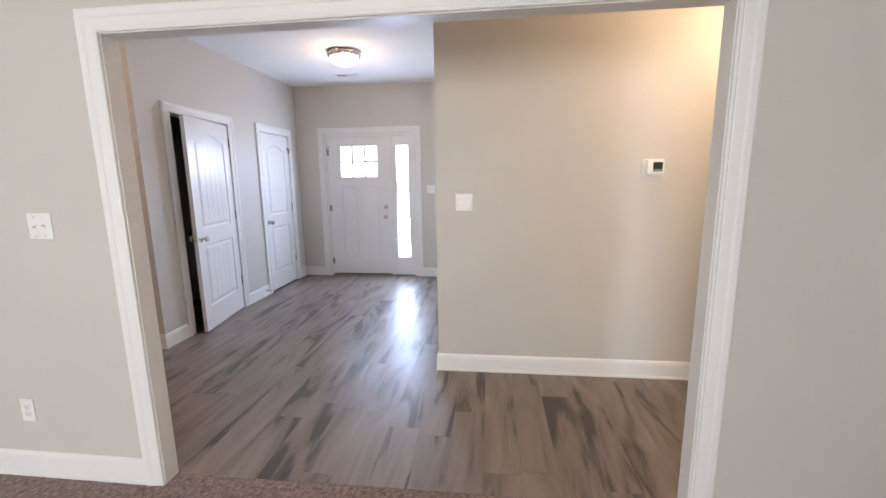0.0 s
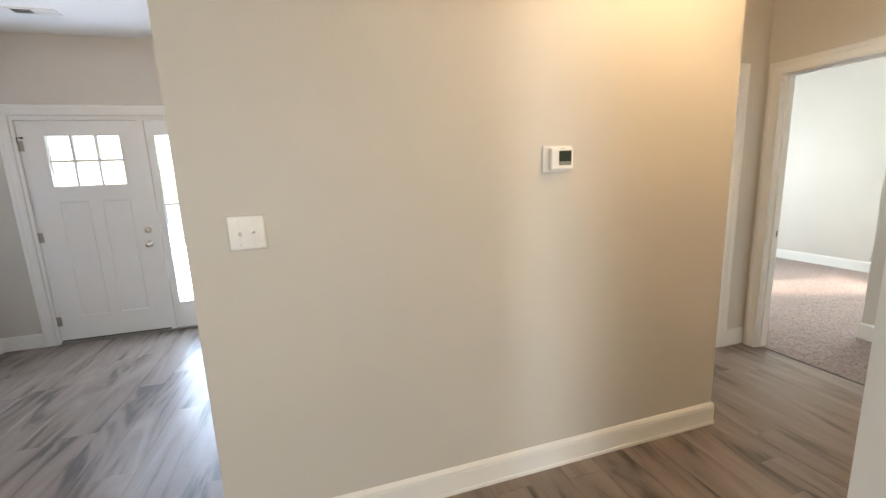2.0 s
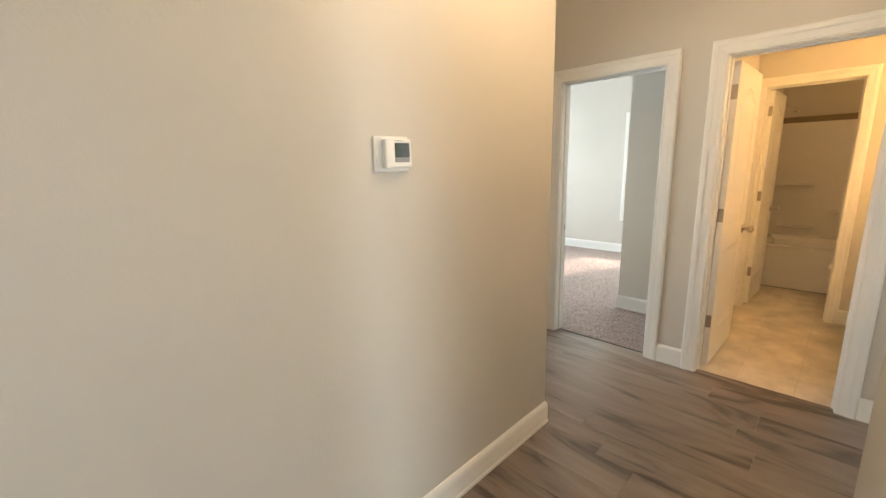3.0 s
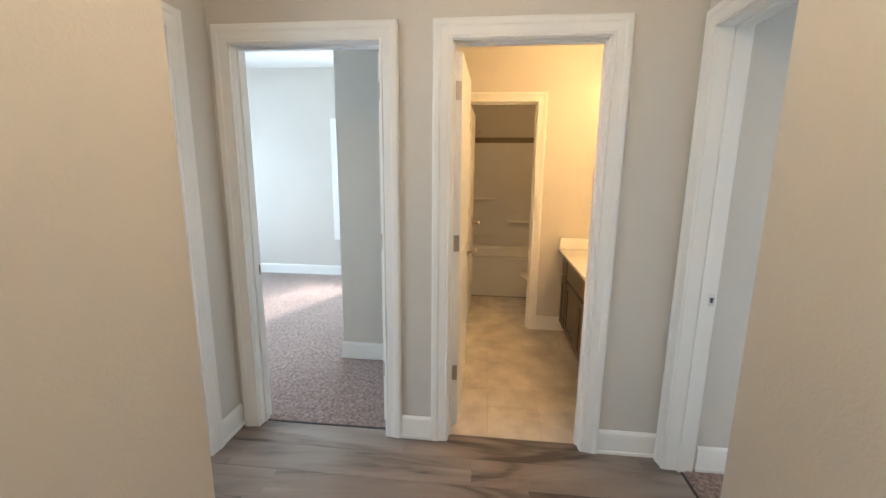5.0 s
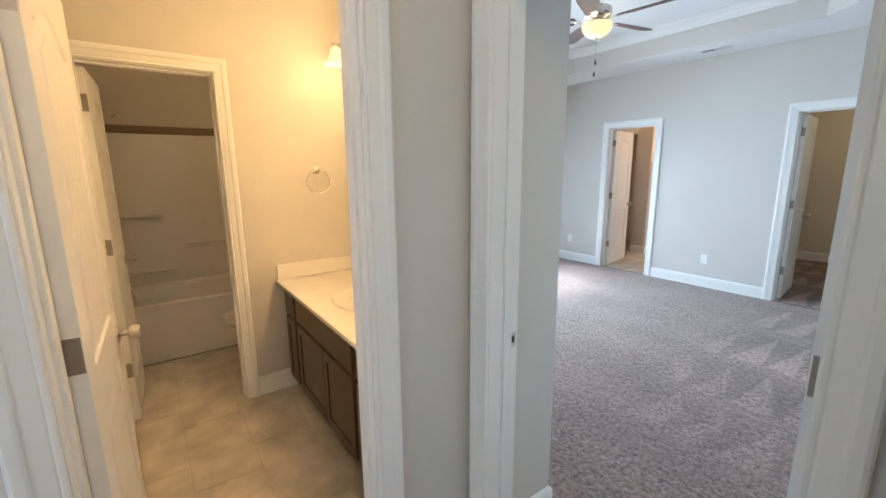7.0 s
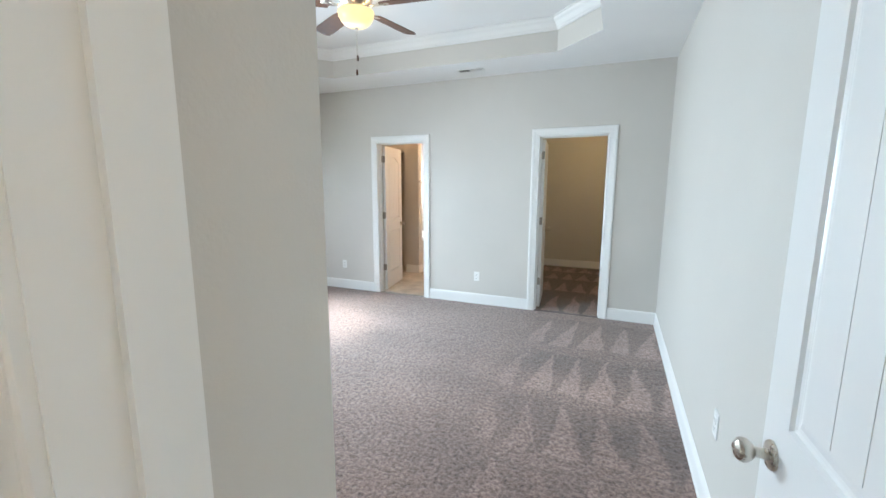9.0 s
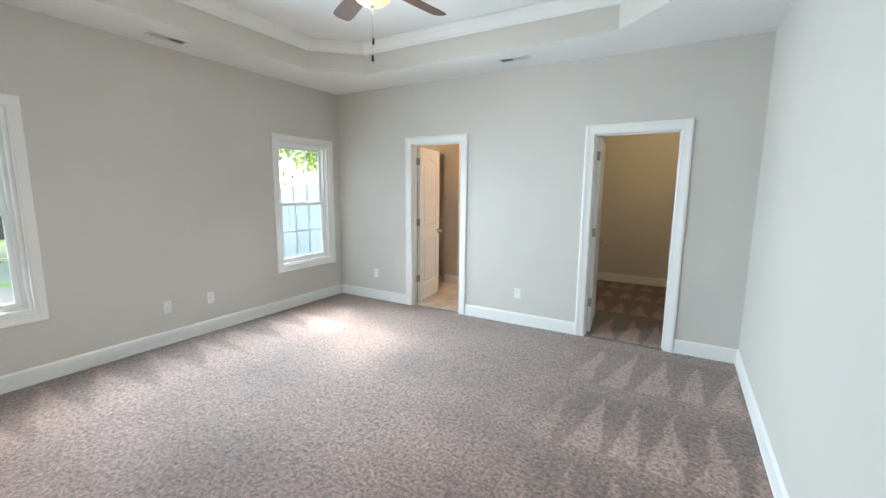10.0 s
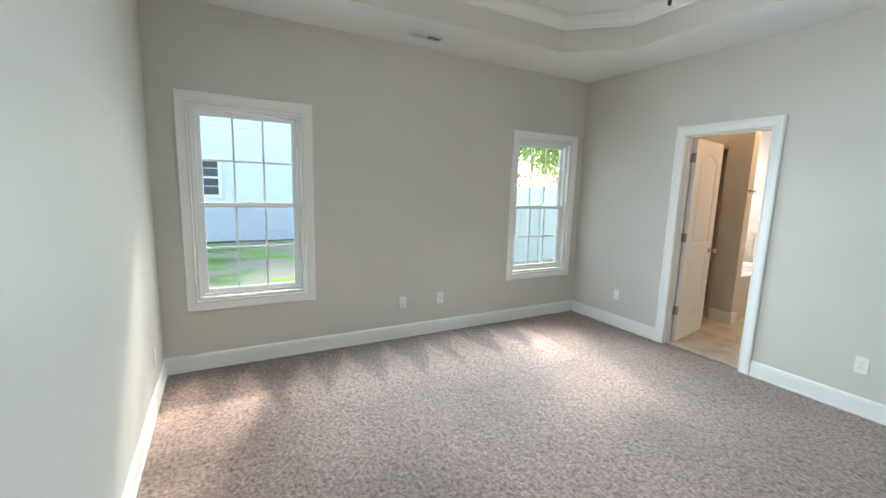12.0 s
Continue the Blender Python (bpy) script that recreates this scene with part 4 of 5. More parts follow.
    for k in range(5):
        c, d = t0 + (t1 - t0) * k / 5, t0 + (t1 - t0) * (k + 1) / 5
        p = part("pane", boxed(s0, s1, yf + 0.018, yf + 0.024, c, d), GLASS, side)
        p.visible_shadow = False
        if k:
            part("muntin", boxed(s0, s1, yf - 0.002, yf + 0.03, c - 0.007, c + 0.007, bevel=0.002), DOOR, side)


front_door()


# ---------------------------------------------------------------- ceiling fixtures
def foyer_lamp(x, y):
    top = thing("ceiling_light", "lit flush ceiling light with a frosted glass bowl and bronze-nickel ring", "ceiling light", "", pose(x, y, H))
    part("canopy", turned([(0, -0.0005), (0.155, -0.0005), (0.168, -0.008), (0.172, -0.030), (0.166, -0.048), (0.150, -0.056), (0.148, -0.040), (0, -0.040)], 40), NICKEL, top, "satin nickel ring", smooth=True)
    sh = part("shade", turned([(0.148, -0.054), (0.140, -0.078), (0.118, -0.104), (0.085, -0.124), (0.045, -0.135), (0, -0.138)], 40), FOYERGLASS, top, "glowing frosted glass bowl", smooth=True)
    sh.visible_shadow = False
    part("finial", turned([(0, -0.132), (0.012, -0.136), (0.010, -0.146), (0, -0.152)], 14), NICKEL, top, smooth=True)


foyer_lamp(-1.483, 4.554)
foyer_lamp(1.75, 2.42)
foyer_lamp(-4.1, 2.5)


def vent(x, y, rz, label, w=0.30, d=0.12):
    top = thing("ceiling_vent", label, "vent", "ceiling vents", pose(x, y, H, 0, 0, rz))
    bm = bmesh.new()
    for a, b, c, e in ((-w / 2, w / 2, -d / 2, -d / 2 + 0.018), (-w / 2, w / 2, d / 2 - 0.018, d / 2), (-w / 2, -w / 2 + 0.018, -d / 2 + 0.018, d / 2 - 0.018), (w / 2 - 0.018, w / 2, -d / 2 + 0.018, d / 2 - 0.018)):
        box(bm, a, b, c, e, -0.008, -0.0005, bevel=0.002)
    part("frame", bm, TRIM, top)
    part("backing", boxed(-w / 2 + 0.018, w / 2 - 0.018, -d / 2 + 0.018, d / 2 - 0.018, -0.0025, -0.0015), DARK, top)
    n = 18
    for i in range(n):
        u = -w / 2 + 0.024 + (w - 0.048) * i / (n - 1)
        bm = bmesh.new()
        box(bm, -0.0055, 0.0055, -d / 2 + 0.018, d / 2 - 0.018, -0.0005, 0.0005)
        bmesh.ops.rotate(bm, verts=bm.verts, cent=(0, 0, 0), matrix=Matrix.Rotation(radians(50 if i < n / 2 else -50), 3, "Y"))
        part("slat", bm, TRIM, top, m=Matrix.Translation((u, 0, -0.0065)))
    part("divider", boxed(-0.004, 0.004, -d / 2 + 0.018, d / 2 - 0.018, -0.009, -0.002), TRIM, top)


vent(-1.77, 5.48, 0, "white louvred ceiling register in the foyer ceiling")
vent(6.76, -0.93, 90, "white louvred ceiling register near the bedroom windows")
vent(4.39, -2.865, 0, "white louvred ceiling register near the bathroom door")

BLADE = mat("walnut_blade", (0.085, 0.038, 0.021), 0.75, vary=0.25, scale=18, bump=0.0002, bump_scale=120)


def ceiling_fan(x, y):
    top = thing("ceiling_fan", "satin nickel ceiling fan, five walnut blades and a lit glass bowl", "ceiling fan", "", pose(x, y, 0))
    part("canopy", turned([(0, TZ - 0.0005), (0.065, TZ - 0.0005), (0.068, TZ - 0.02), (0.045, TZ - 0.055), (0.014, TZ - 0.06), (0, TZ - 0.06)], 28), NICKEL, top, smooth=True)
    part("downrod", turned([(0.011, TZ - 0.059), (0.011, 2.90), (0, 2.90)], 12), NICKEL, top, smooth=True)
    part("motor_housing", turned([(0, 2.91), (0.03, 2.91), (0.10, 2.895), (0.118, 2.88), (0.122, 2.835), (0.112, 2.815), (0.07, 2.805), (0.06, 2.795), (0, 2.795)], 36), NICKEL, top, smooth=True)
    part("light_kit", turned([(0.055, 2.80), (0.060, 2.775), (0.090, 2.765), (0.105, 2.755), (0.100, 2.748), (0, 2.748)], 32), NICKEL, top, smooth=True)
    sh = part("shade", turned([(0.128, 2.756), (0.134, 2.745), (0.128, 2.715), (0.108, 2.680), (0.075, 2.655), (0.035, 2.643), (0, 2.640)], 36), LAMPGLASS, top, "glowing amber glass bowl", smooth=True)
    sh.visible_shadow = False
    part("finial", turned([(0, 2.645), (0.014, 2.640), (0.011, 2.628), (0, 2.620)], 14), NICKEL, top, smooth=True)
    for i in range(5):
        turn = Matrix.Rotation(radians(-29 + 72 * i), 4, "Z")
        bm = bmesh.new()
        out = [(0.20, -0.055), (0.30, -0.064), (0.55, -0.070), (0.63, -0.066), (0.655, -0.045), (0.66, 0.0), (0.655, 0.045), (0.63, 0.066), (0.55, 0.070), (0.30, 0.064), (0.20, 0.055), (0.18, 0.0)]
        lo = [bm.verts.new((u, v, -0.003)) for u, v in out]
        hi = [bm.verts.new((u, v, 0.003)) for u, v in out]
        bm.faces.new(lo)
        bm.faces.new(hi)
        ring_faces(bm, lo, hi)
        blade = part("blade", bm, BLADE, top, "dark walnut fan blade", m=turn @ Matrix.Translation((0, 0, 2.785)) @ Matrix.Rotation(radians(12), 4, "X"))
        bm = bmesh.new()
        for a, b, wd, z in ((0.10, 0.19, 0.018, 0.0), (0.17, 0.25, 0.032, 0.004)):
            box(bm, a, b, -wd, wd, z - 0.003 - 0.008, z + 0.003 - 0.008, bevel=0.002)
        part("blade_iron", bm, NICKEL, top, m=turn @ Matrix.Translation((0, 0, 2.788)) @ Matrix.Rotation(radians(8), 4, "X"))
    for dx, dy, z1 in ((-0.008, 0.006, 2.417), (0.012, -0.010, 2.322)):
        bm = bmesh.new()
        tube(bm, [(dx, dy, 2.63), (dx, dy, z1 + 0.03)], 0.0012, 6)
        part("pull_chain", bm, NICKEL, top)
        part("pull", turned([(0, z1 + 0.035), (0.006, z1 + 0.030), (0.009, z1 + 0.008), (0.006, z1 - 0.008), (0, z1 - 0.010)], 12, Matrix.Translation((dx, dy, 0))), BLADE, top, "dark wooden pull", smooth=True)


ceiling_fan(4.66, -1.09)


# ---------------------------------------------------------------- hall bathroom
def vanity():
    x0, x1, yb, yf, zt = 3.51, TX - 0.002, 1.192, 1.70, 0.752
    top = thing("bathroom_vanity", "espresso brown shaker vanity cabinet under a white counter", "vanity cabinet", "")
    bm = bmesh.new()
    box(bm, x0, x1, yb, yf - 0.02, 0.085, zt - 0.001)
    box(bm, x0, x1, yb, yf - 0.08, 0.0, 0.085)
    part("body", bm, CABGAP, top)

    def front(name, a, b, c, d, shaker=True):
        bm = bmesh.new()
        if shaker:
            s = 0.052
            for p, q, r, t in ((a, a + s, c, d), (b - s, b, c, d), (a + s, b - s, c, c + s), (a + s, b - s, d - s, d)):
                box(bm, p, q, yf - 0.0195, yf, r, t, bevel=0.0015)
            box(bm, a + s, b - s, yf - 0.0195, yf - 0.009, c + s, d - s)
        else:
            box(bm, a, b, yf - 0.0195, yf, c, d, bevel=0.003)
        part(name, bm, CABINET, top)

    c1, c2 = 4.800, 3.900
    g = 0.019
    for a, b in ((c1 + g, x1 - 0.012), (x0 + 0.022, c2 - g)):
        front("drawer_front", a, b, 0.556, 0.716, False)
        front("door", a, b, 0.095, 0.532)
    front("drawer_front", c2 + g, c1 - g, 0.556, 0.716, False)
    m = 4.32
    front("door", c2 + g, m - 0.003, 0.095, 0.532)
    front("door", m + 0.003, c1 - g, 0.095, 0.532)
    # counter with backsplashes and a shallow moulded bowl
    ct = thing("vanity_counter", "white cultured marble counter with a moulded sink bowl and backsplash", "countertop", "")
    bm = bmesh.new()
    box(bm, x0 - 0.01, TX - 0.0015, yb, 1.745, zt, zt + 0.024, bevel=0.005)
    part("top", bm, COUNTER, ct, smooth=True)
    part("backsplash", boxed(x0 - 0.01, TX - 0.022, yb, yb + 0.02, zt + 0.024, zt + 0.125, bevel=0.003), COUNTER, ct)
    part("side_splash", boxed(TX - 0.0215, TX - 0.0015, yb, 1.735, zt + 0.024, zt + 0.125, bevel=0.003), COUNTER, ct)
    bm = bmesh.new()
    lathe(bm, [(0.22, 0.0), (0.215, 0.006), (0.20, 0.004), (0.16, -0.0), (0.0, -0.002)], 36, Matrix.Translation((4.27, 1.45, zt + 0.0245)) @ Matrix.Diagonal((1.1, 0.8, 1, 1)))
    part("bowl", bm, COUNTER, ct, smooth=True)
    tap = thing("faucet", "chrome bathroom faucet with two handles on the counter", "faucet", "", pose(4.27, 1.27, zt + 0.0245))
    part("base", boxed(-0.08, 0.08, -0.025, 0.025, 0, 0.012, bevel=0.005), NICKEL, tap)
    bm = bmesh.new()
    tube(bm, [(0, 0, 0.01), (0, 0, 0.07), (0, 0.03, 0.11), (0, 0.08, 0.12), (0, 0.12, 0.10), (0, 0.125, 0.085)], 0.011, 12)
    part("spout", bm, NICKEL, tap, smooth=True)
    for u in (-0.06, 0.06):
        part("handle", turned([(0, 0.05), (0.016, 0.048), (0.018, 0.03), (0.012, 0.012), (0.016, 0.010)], 16, Matrix.Translation((u, 0, 0))), NICKEL, tap, smooth=True)
    mr = thing("bathroom_mirror", "frameless plate mirror above the vanity backsplash", "mirror", "")
    part("glass", boxed(x0 + 0.02, 4.985, 1.1915, 1.1965, 0.895, 1.945), MIRROR, mr)
    lt = thing("vanity_light", "satin nickel vanity light with lit bell glass shades above the mirror", "vanity light", "")
    part("back_plate", boxed(3.62, 4.95, 1.1915, 1.217, 2.17, 2.25, bevel=0.006), NICKEL, lt)
    for bx in (3.70, 4.09, 4.48, 4.87):
        bm = bmesh.new()
        tube(bm, [(bx, 1.23, 2.21), (bx, 1.285, 2.225), (bx, 1.30, 2.25), (bx, 1.305, 2.265)], 0.009, 10)
        lathe(bm, [(0, 2.272), (0.022, 2.268), (0.026, 2.25), (0.024, 2.24)], 18, Matrix.Translation((bx, 1.305, 0)))
        part("arm", bm, NICKEL, lt, smooth=True)
        sh = part("shade", turned([(0.024, 2.245), (0.030, 2.235), (0.036, 2.205), (0.046, 2.175), (0.064, 2.150), (0.072, 2.140)], 26, Matrix.Translation((bx, 1.305, 0))), LAMPGLASS, lt, "lit white bell glass shade", smooth=True)
        sh.visible_shadow = False


MIRROR = mat("mirror_silver", (0.9, 0.92, 0.90), 0.01, metal=1.0)
vanity()


def towel_ring():
    m = pose(TX, 1.425, 1.49, 0, -90, 0)
    top = thing("towel_ring", "satin nickel towel ring on the bathroom wall", "towel ring", "", m)
    part("mount", turned([(0, 0), (0.026, 0), (0.026, 0.006), (0.012, 0.012), (0.010, 0.040), (0.014, 0.046), (0, 0.050)], 20), NICKEL, top, smooth=True)
    bm = bmesh.new()
    tube(bm, [(-0.078 + 0.078 * math.cos(a), 0.078 * math.sin(a), 0.040) for a in [2 * math.pi * i / 32 for i in range(32)]], 0.004, 8, closed=True)
    part("ring", bm, NICKEL, top, smooth=True)


towel_ring()


def bathtub():
    x0, x1, y0, y1 = 6.0, 6.798, 1.192, 2.683
    top = thing("bathtub", "white acrylic tub and shower surround with moulded soap ledges", "bathtub", "")
    bm = bmesh.new()
    box(bm, x0, x0 + 0.07, y0, y1, 0, 0.455, bevel=0.02)
    part("apron", bm, TUB, top, smooth=True)
    bm = bmesh.new()
    prof = [(0.0, 0.47), (0.035, 0.48), (0.075, 0.475), (0.11, 0.44), (0.14, 0.30), (0.20, 0.16), (0.30, 0.12)]
    rings = []
    for d, z in prof:
        rings.append([bm.verts.new(p) for p in ((x0 - 0.012 + d, y0 + d, z), (x1 - d, y0 + d, z), (x1 - d, y1 - d, z), (x0 - 0.012 + d, y1 - d, z))])
    for a, b in zip(rings, rings[1:]):
        ring_faces(bm, a, b)
    bm.faces.new(rings[-1])
    lip = [bm.verts.new(p) for p in ((x0 - 0.012, y0, 0.445), (x1, y0, 0.445), (x1, y1, 0.445), (x0 - 0.012, y1, 0.445))]
    ring_faces(bm, lip, rings[0])
    part("basin", bm, TUB, top)
    for n, a in (("surround_back", (x1 - 0.03, x1, y0, y1)), ("surround_side", (x0 + 0.02, x1 - 0.03, y0, y0 + 0.03)), ("surround_side", (x0 + 0.02, x1 - 0.03, y1 - 0.03, y1))):
        part(n, boxed(*a, 0.476, 1.816, bevel=0.01), TUB, top)
    part("top_flange", boxed(x1 - 0.034, x1, y0 + 0.03, y1 - 0.03, 1.816, 1.882, bevel=0.004), FLANGE, top, "brown flange strip along the top of the surround")
    for y, z in ((1.95, 0.80), (2.45, 1.10), (2.40, 0.60)):
        part("soap_ledge", boxed(x1 - 0.085, x1 - 0.029, y - 0.17, y + 0.17, z - 0.012, z + 0.012, bevel=0.010), TUB, top, smooth=True)
    sh = thing("shower_head", "small chrome shower head high on the tub wall", "shower head", "")
    bm = bmesh.new()
    tube(bm, [(6.4, 2.65, 1.95), (6.4, 2.58, 1.97), (6.4, 2.52, 1.93)], 0.009, 10)
    part("arm", bm, NICKEL, sh, smooth=True)
    part("head", turned([(0, 0.03), (0.012, 0.03), (0.035, 0), (0, -0.004)], 18, Matrix.Translation((6.4, 2.50, 1.90)) @ Matrix.Rotation(radians(-30), 4, "X")), NICKEL, sh, smooth=True)


FLANGE = mat("tan_flange", (0.22, 0.17, 0.11), 0.5, vary=0.05, scale=8)
bathtub()


def toilet():
    top = thing("toilet", "white two-piece toilet with a closed lid beside the tub", "toilet", "", pose(5.55, 1.225, 0))
    bm = bmesh.new()
    rings = []
    for s, z, yc in ((0.62, 0.0, 0.34), (0.58, 0.06, 0.34), (0.52, 0.18, 0.36), (0.80, 0.30, 0.46), (1.0, 0.385, 0.49)):
        rings.append([bm.verts.new((0.185 * s * math.cos(a), yc + 0.305 * s * math.sin(a), z)) for a in [2 * math.pi * i / 28 for i in range(28)]])
    for a, b in zip(rings, rings[1:]):
        ring_faces(bm, a, b)
    bm.faces.new(rings[0])
    bm.faces.new(rings[-1])
    part("bowl", bm, TUB, top, smooth=True)
    for n, z0, z1, g in (("seat", 0.386, 0.402, 1.02), ("lid", 0.404, 0.424, 1.0)):
        bm = bmesh.new()
        a = [bm.verts.new((0.187 * g * math.cos(t), 0.49 + 0.31 * g * math.sin(t), z0)) for t in [2 * math.pi * i / 28 for i in range(28)]]
        b = [bm.verts.new((v.co.x * 0.99, 0.49 + (v.co.y - 0.49) * 0.99, z1)) for v in a]
        ring_faces(bm, a, b)
        bm.faces.new(a)
        bm.faces.new(b)
        part(n, bm, TUB, top)
    part("tank", boxed(-0.21, 0.21, 0.0, 0.18, 0.38, 0.72, bevel=0.02), TUB, top)
    part("tank_lid", boxed(-0.22, 0.22, -0.005, 0.19, 0.72, 0.755, bevel=0.01), TUB, top)
    part("flush_handle", boxed(-0.18, -0.11, 0.18, 0.195, 0.655, 0.67, bevel=0.004), NICKEL, top)


toilet()


# ---------------------------------------------------------------- master bathroom
def garden_tub():
    x0, x1, y0, y1 = 5.97, 7.045, -6.28, -5.08
    top = thing("garden_tub", "white drop-in soaking tub in a tan deck below wall tile", "bathtub", "")
    bm = bmesh.new()
    box(bm, x0, x0 + 0.08, y0, y1, 0, 0.50)
    box(bm, x0, x0 + 0.115, y1, -4.68, 0, 0.50)
    part("apron", bm, WALL, top)
    part("deck_end", boxed(x0 - 0.012, x0 + 0.113, y1, -4.68, 0.502, 0.53, bevel=0.006), TUB, top)
    bm = bmesh.new()
    rings = []
    for d, z in ((-0.012, 0.50), (-0.012, 0.525), (-0.004, 0.532), (0.10, 0.535), (0.13, 0.522), (0.16, 0.49), (0.22, 0.25), (0.30, 0.15)):
        rings.append([bm.verts.new(p) for p in ((x0 + d, y0 + max(d, 0), z), (x1 - max(d, 0), y0 + max(d, 0), z), (x1 - max(d, 0), y1 - max(d, 0), z), (x0 + d, y1 - max(d, 0), z))])
    for a, b in zip(rings, rings[1:]):
        ring_faces(bm, a, b)
    bm.faces.new(rings[-1])
    part("basin", bm, TUB, top)
    for row in range(2):
        z = 0.542 + 0.205 * row
        for k in range(4):
            part("splash_tile", boxed(x1 - 1.06 + 0.265 * k, x1 - 0.798 + 0.265 * k, y0 - 0.004, y0 + 0.006, z, z + 0.202, bevel=0.0015), TILE, top)
            part("splash_tile", boxed(x1 - 0.006, x1 + 0.004, y0 + 0.01 + 0.285 * k, y0 + 0.292 + 0.285 * k, z, z + 0.202, bevel=0.0015), TILE, top)
    part("tile_trim", boxed(x1 - 1.06, x1, y0 - 0.004, y0 + 0.009, 0.952, 0.975, bevel=0.003), TILE, top)
    tb = thing("towel_bar", "satin nickel towel bar on the wall over the tub", "towel bar", "")
    for x in (6.20, 6.84):
        part("mount", turned([(0, 0), (0.025, 0), (0.025, 0.006), (0.011, 0.012), (0.011, 0.06), (0, 0.062)], 18, Matrix.Translation((x, -6.285, 1.60)) @ Matrix.Rotation(radians(-90), 4, "X")), NICKEL, tb, smooth=True)
    bm = bmesh.new()
    tube(bm, [(6.19, -6.232, 1.60), (6.85, -6.232, 1.60)], 0.008, 12)
    part("bar", bm, NICKEL, tb, smooth=True)
    hook = thing("robe_hook", "satin nickel robe hook on the end of the partition wall", "hook", "")
    part("mount", turned([(0, 0), (0.024, 0), (0.024, 0.006), (0.010, 0.012), (0.009, 0.045), (0.014, 0.050), (0.013, 0.060), (0, 0.062)], 18, Matrix.Translation((5.88, -4.60, 1.56)) @ Matrix.Rotation(radians(-90), 4, "Y")), NICKEL, hook, smooth=True)
    bm = bmesh.new()
    tube(bm, [(5.845, -4.60, 1.56), (5.838, -4.60, 1.53), (5.820, -4.60, 1.522), (5.808, -4.60, 1.535)], 0.005, 10)
    part("prong", bm, NICKEL, hook, smooth=True)


garden_tub()
baseboard(face_frame((0, -4.56), (-1, 0), (0, 1)), -6.12, -5.88, 0, 1)
baseboard(face_frame((5.88, 0), (0, -1), (-1, 0)), 4.56, 4.675, 1, 0)

# ---------------------------------------------------------------- outdoors
GRASS = mat("lawn_grass", (0.30, 0.50, 0.08), 0.9, vary=0.45, scale=0.9, bump=0.01, bump_scale=30)
def bare_patches(m, colour):
    """Sandy bare soil showing between the grass."""
    nt = m.node_tree
    b = nt.nodes["Principled BSDF"]
    old = b.inputs["Base Color"].links[0].from_socket
    geo = nt.nodes.new("ShaderNodeNewGeometry")
    n = nt.nodes.new("ShaderNodeTexNoise")
    n.inputs["Scale"].default_value, n.inputs["Detail"].default_value = 0.8, 5
    nt.links.new(geo.outputs["Position"], n.inputs["Vector"])
    r = nt.nodes.new("ShaderNodeMapRange")
    r.inputs["From Min"].default_value, r.inputs["From Max"].default_value = 0.44, 0.55
    nt.links.new(n.outputs["Fac"], r.inputs["Value"])
    mix = nt.nodes.new("ShaderNodeMix")
    mix.data_type = "RGBA"
    nt.links.new(r.outputs[0], mix.inputs["Factor"])
    nt.links.new(old, mix.inputs["A"])
    mix.inputs["B"].default_value = (*colour, 1)
    nt.links.new(mix.outputs["Result"], b.inputs["Base Color"])


bare_patches(GRASS, (0.52, 0.46, 0.33))
SIDING = mat("vinyl_siding", (0.76, 0.78, 0.86), 0.5, vary=0.03, scale=3)
FENCE = mat("vinyl_fence", (0.88, 0.88, 0.88), 0.4, vary=0.02, scale=3)
ROOF = mat("asphalt_shingle", (0.10, 0.10, 0.105), 0.9, vary=0.2, scale=6)
CONC = mat("concrete", (0.56, 0.55, 0.53), 0.85, vary=0.1, scale=3, bump=0.001, bump_scale=60)
LEAF = mat("tree_leaf", (0.40, 0.47, 0.22), 0.6, vary=0.4, scale=1.2)
def leaf_light(m, colour):
    """Leaves let part of the light through."""
    nt = m.node_tree
    b = nt.nodes["Principled BSDF"]
    t = nt.nodes.new("ShaderNodeBsdfTranslucent")
    t.inputs["Color"].default_value = (*colour, 1)
    mix = nt.nodes.new("ShaderNodeMixShader")
    mix.inputs[0].default_value = 0.5
    nt.links.new(b.outputs[0], mix.inputs[1])
    nt.links.new(t.outputs[0], mix.inputs[2])
    nt.links.new(mix.outputs[0], nt.nodes["Material Output"].inputs[0])


leaf_light(LEAF, (0.50, 0.60, 0.18))
BARK = mat("tree_bark", (0.12, 0.085, 0.06), 0.9, vary=0.3, scale=8, bump=0.004, bump_scale=30)


def ground():
    bm = bmesh.new()
    rows = []
    ext = [-300, -120, -60, -30] + [-20 + 2 * i for i in range(31)] + [60, 120, 300]
    for x in ext:
        rows.append([bm.verts.new((x, y, -0.42 + 0.05 * noise.noise(Vector((x * 0.2, y * 0.2, 0))))) for y in ext])
    for a, b in zip(rows, rows[1:]):
        for i in range(len(ext) - 1):
            bm.faces.new((a[i], a[i + 1], b[i + 1], b[i]))
    structure("ground", bm, GRASS, smooth=True)
    structure("porch", boxed(-3.4, 0.4, 6.18, 8.0, -0.36, -0.06, bevel=0.01), CONC)
    structure("driveway", boxed(-7.0, 3.0, 8.01, 19.0, -0.50, -0.33), CONC)
    structure("road", boxed(-60.0, 60.0, 19.01, 46.0, -0.52, -0.35), CONC)


ground()


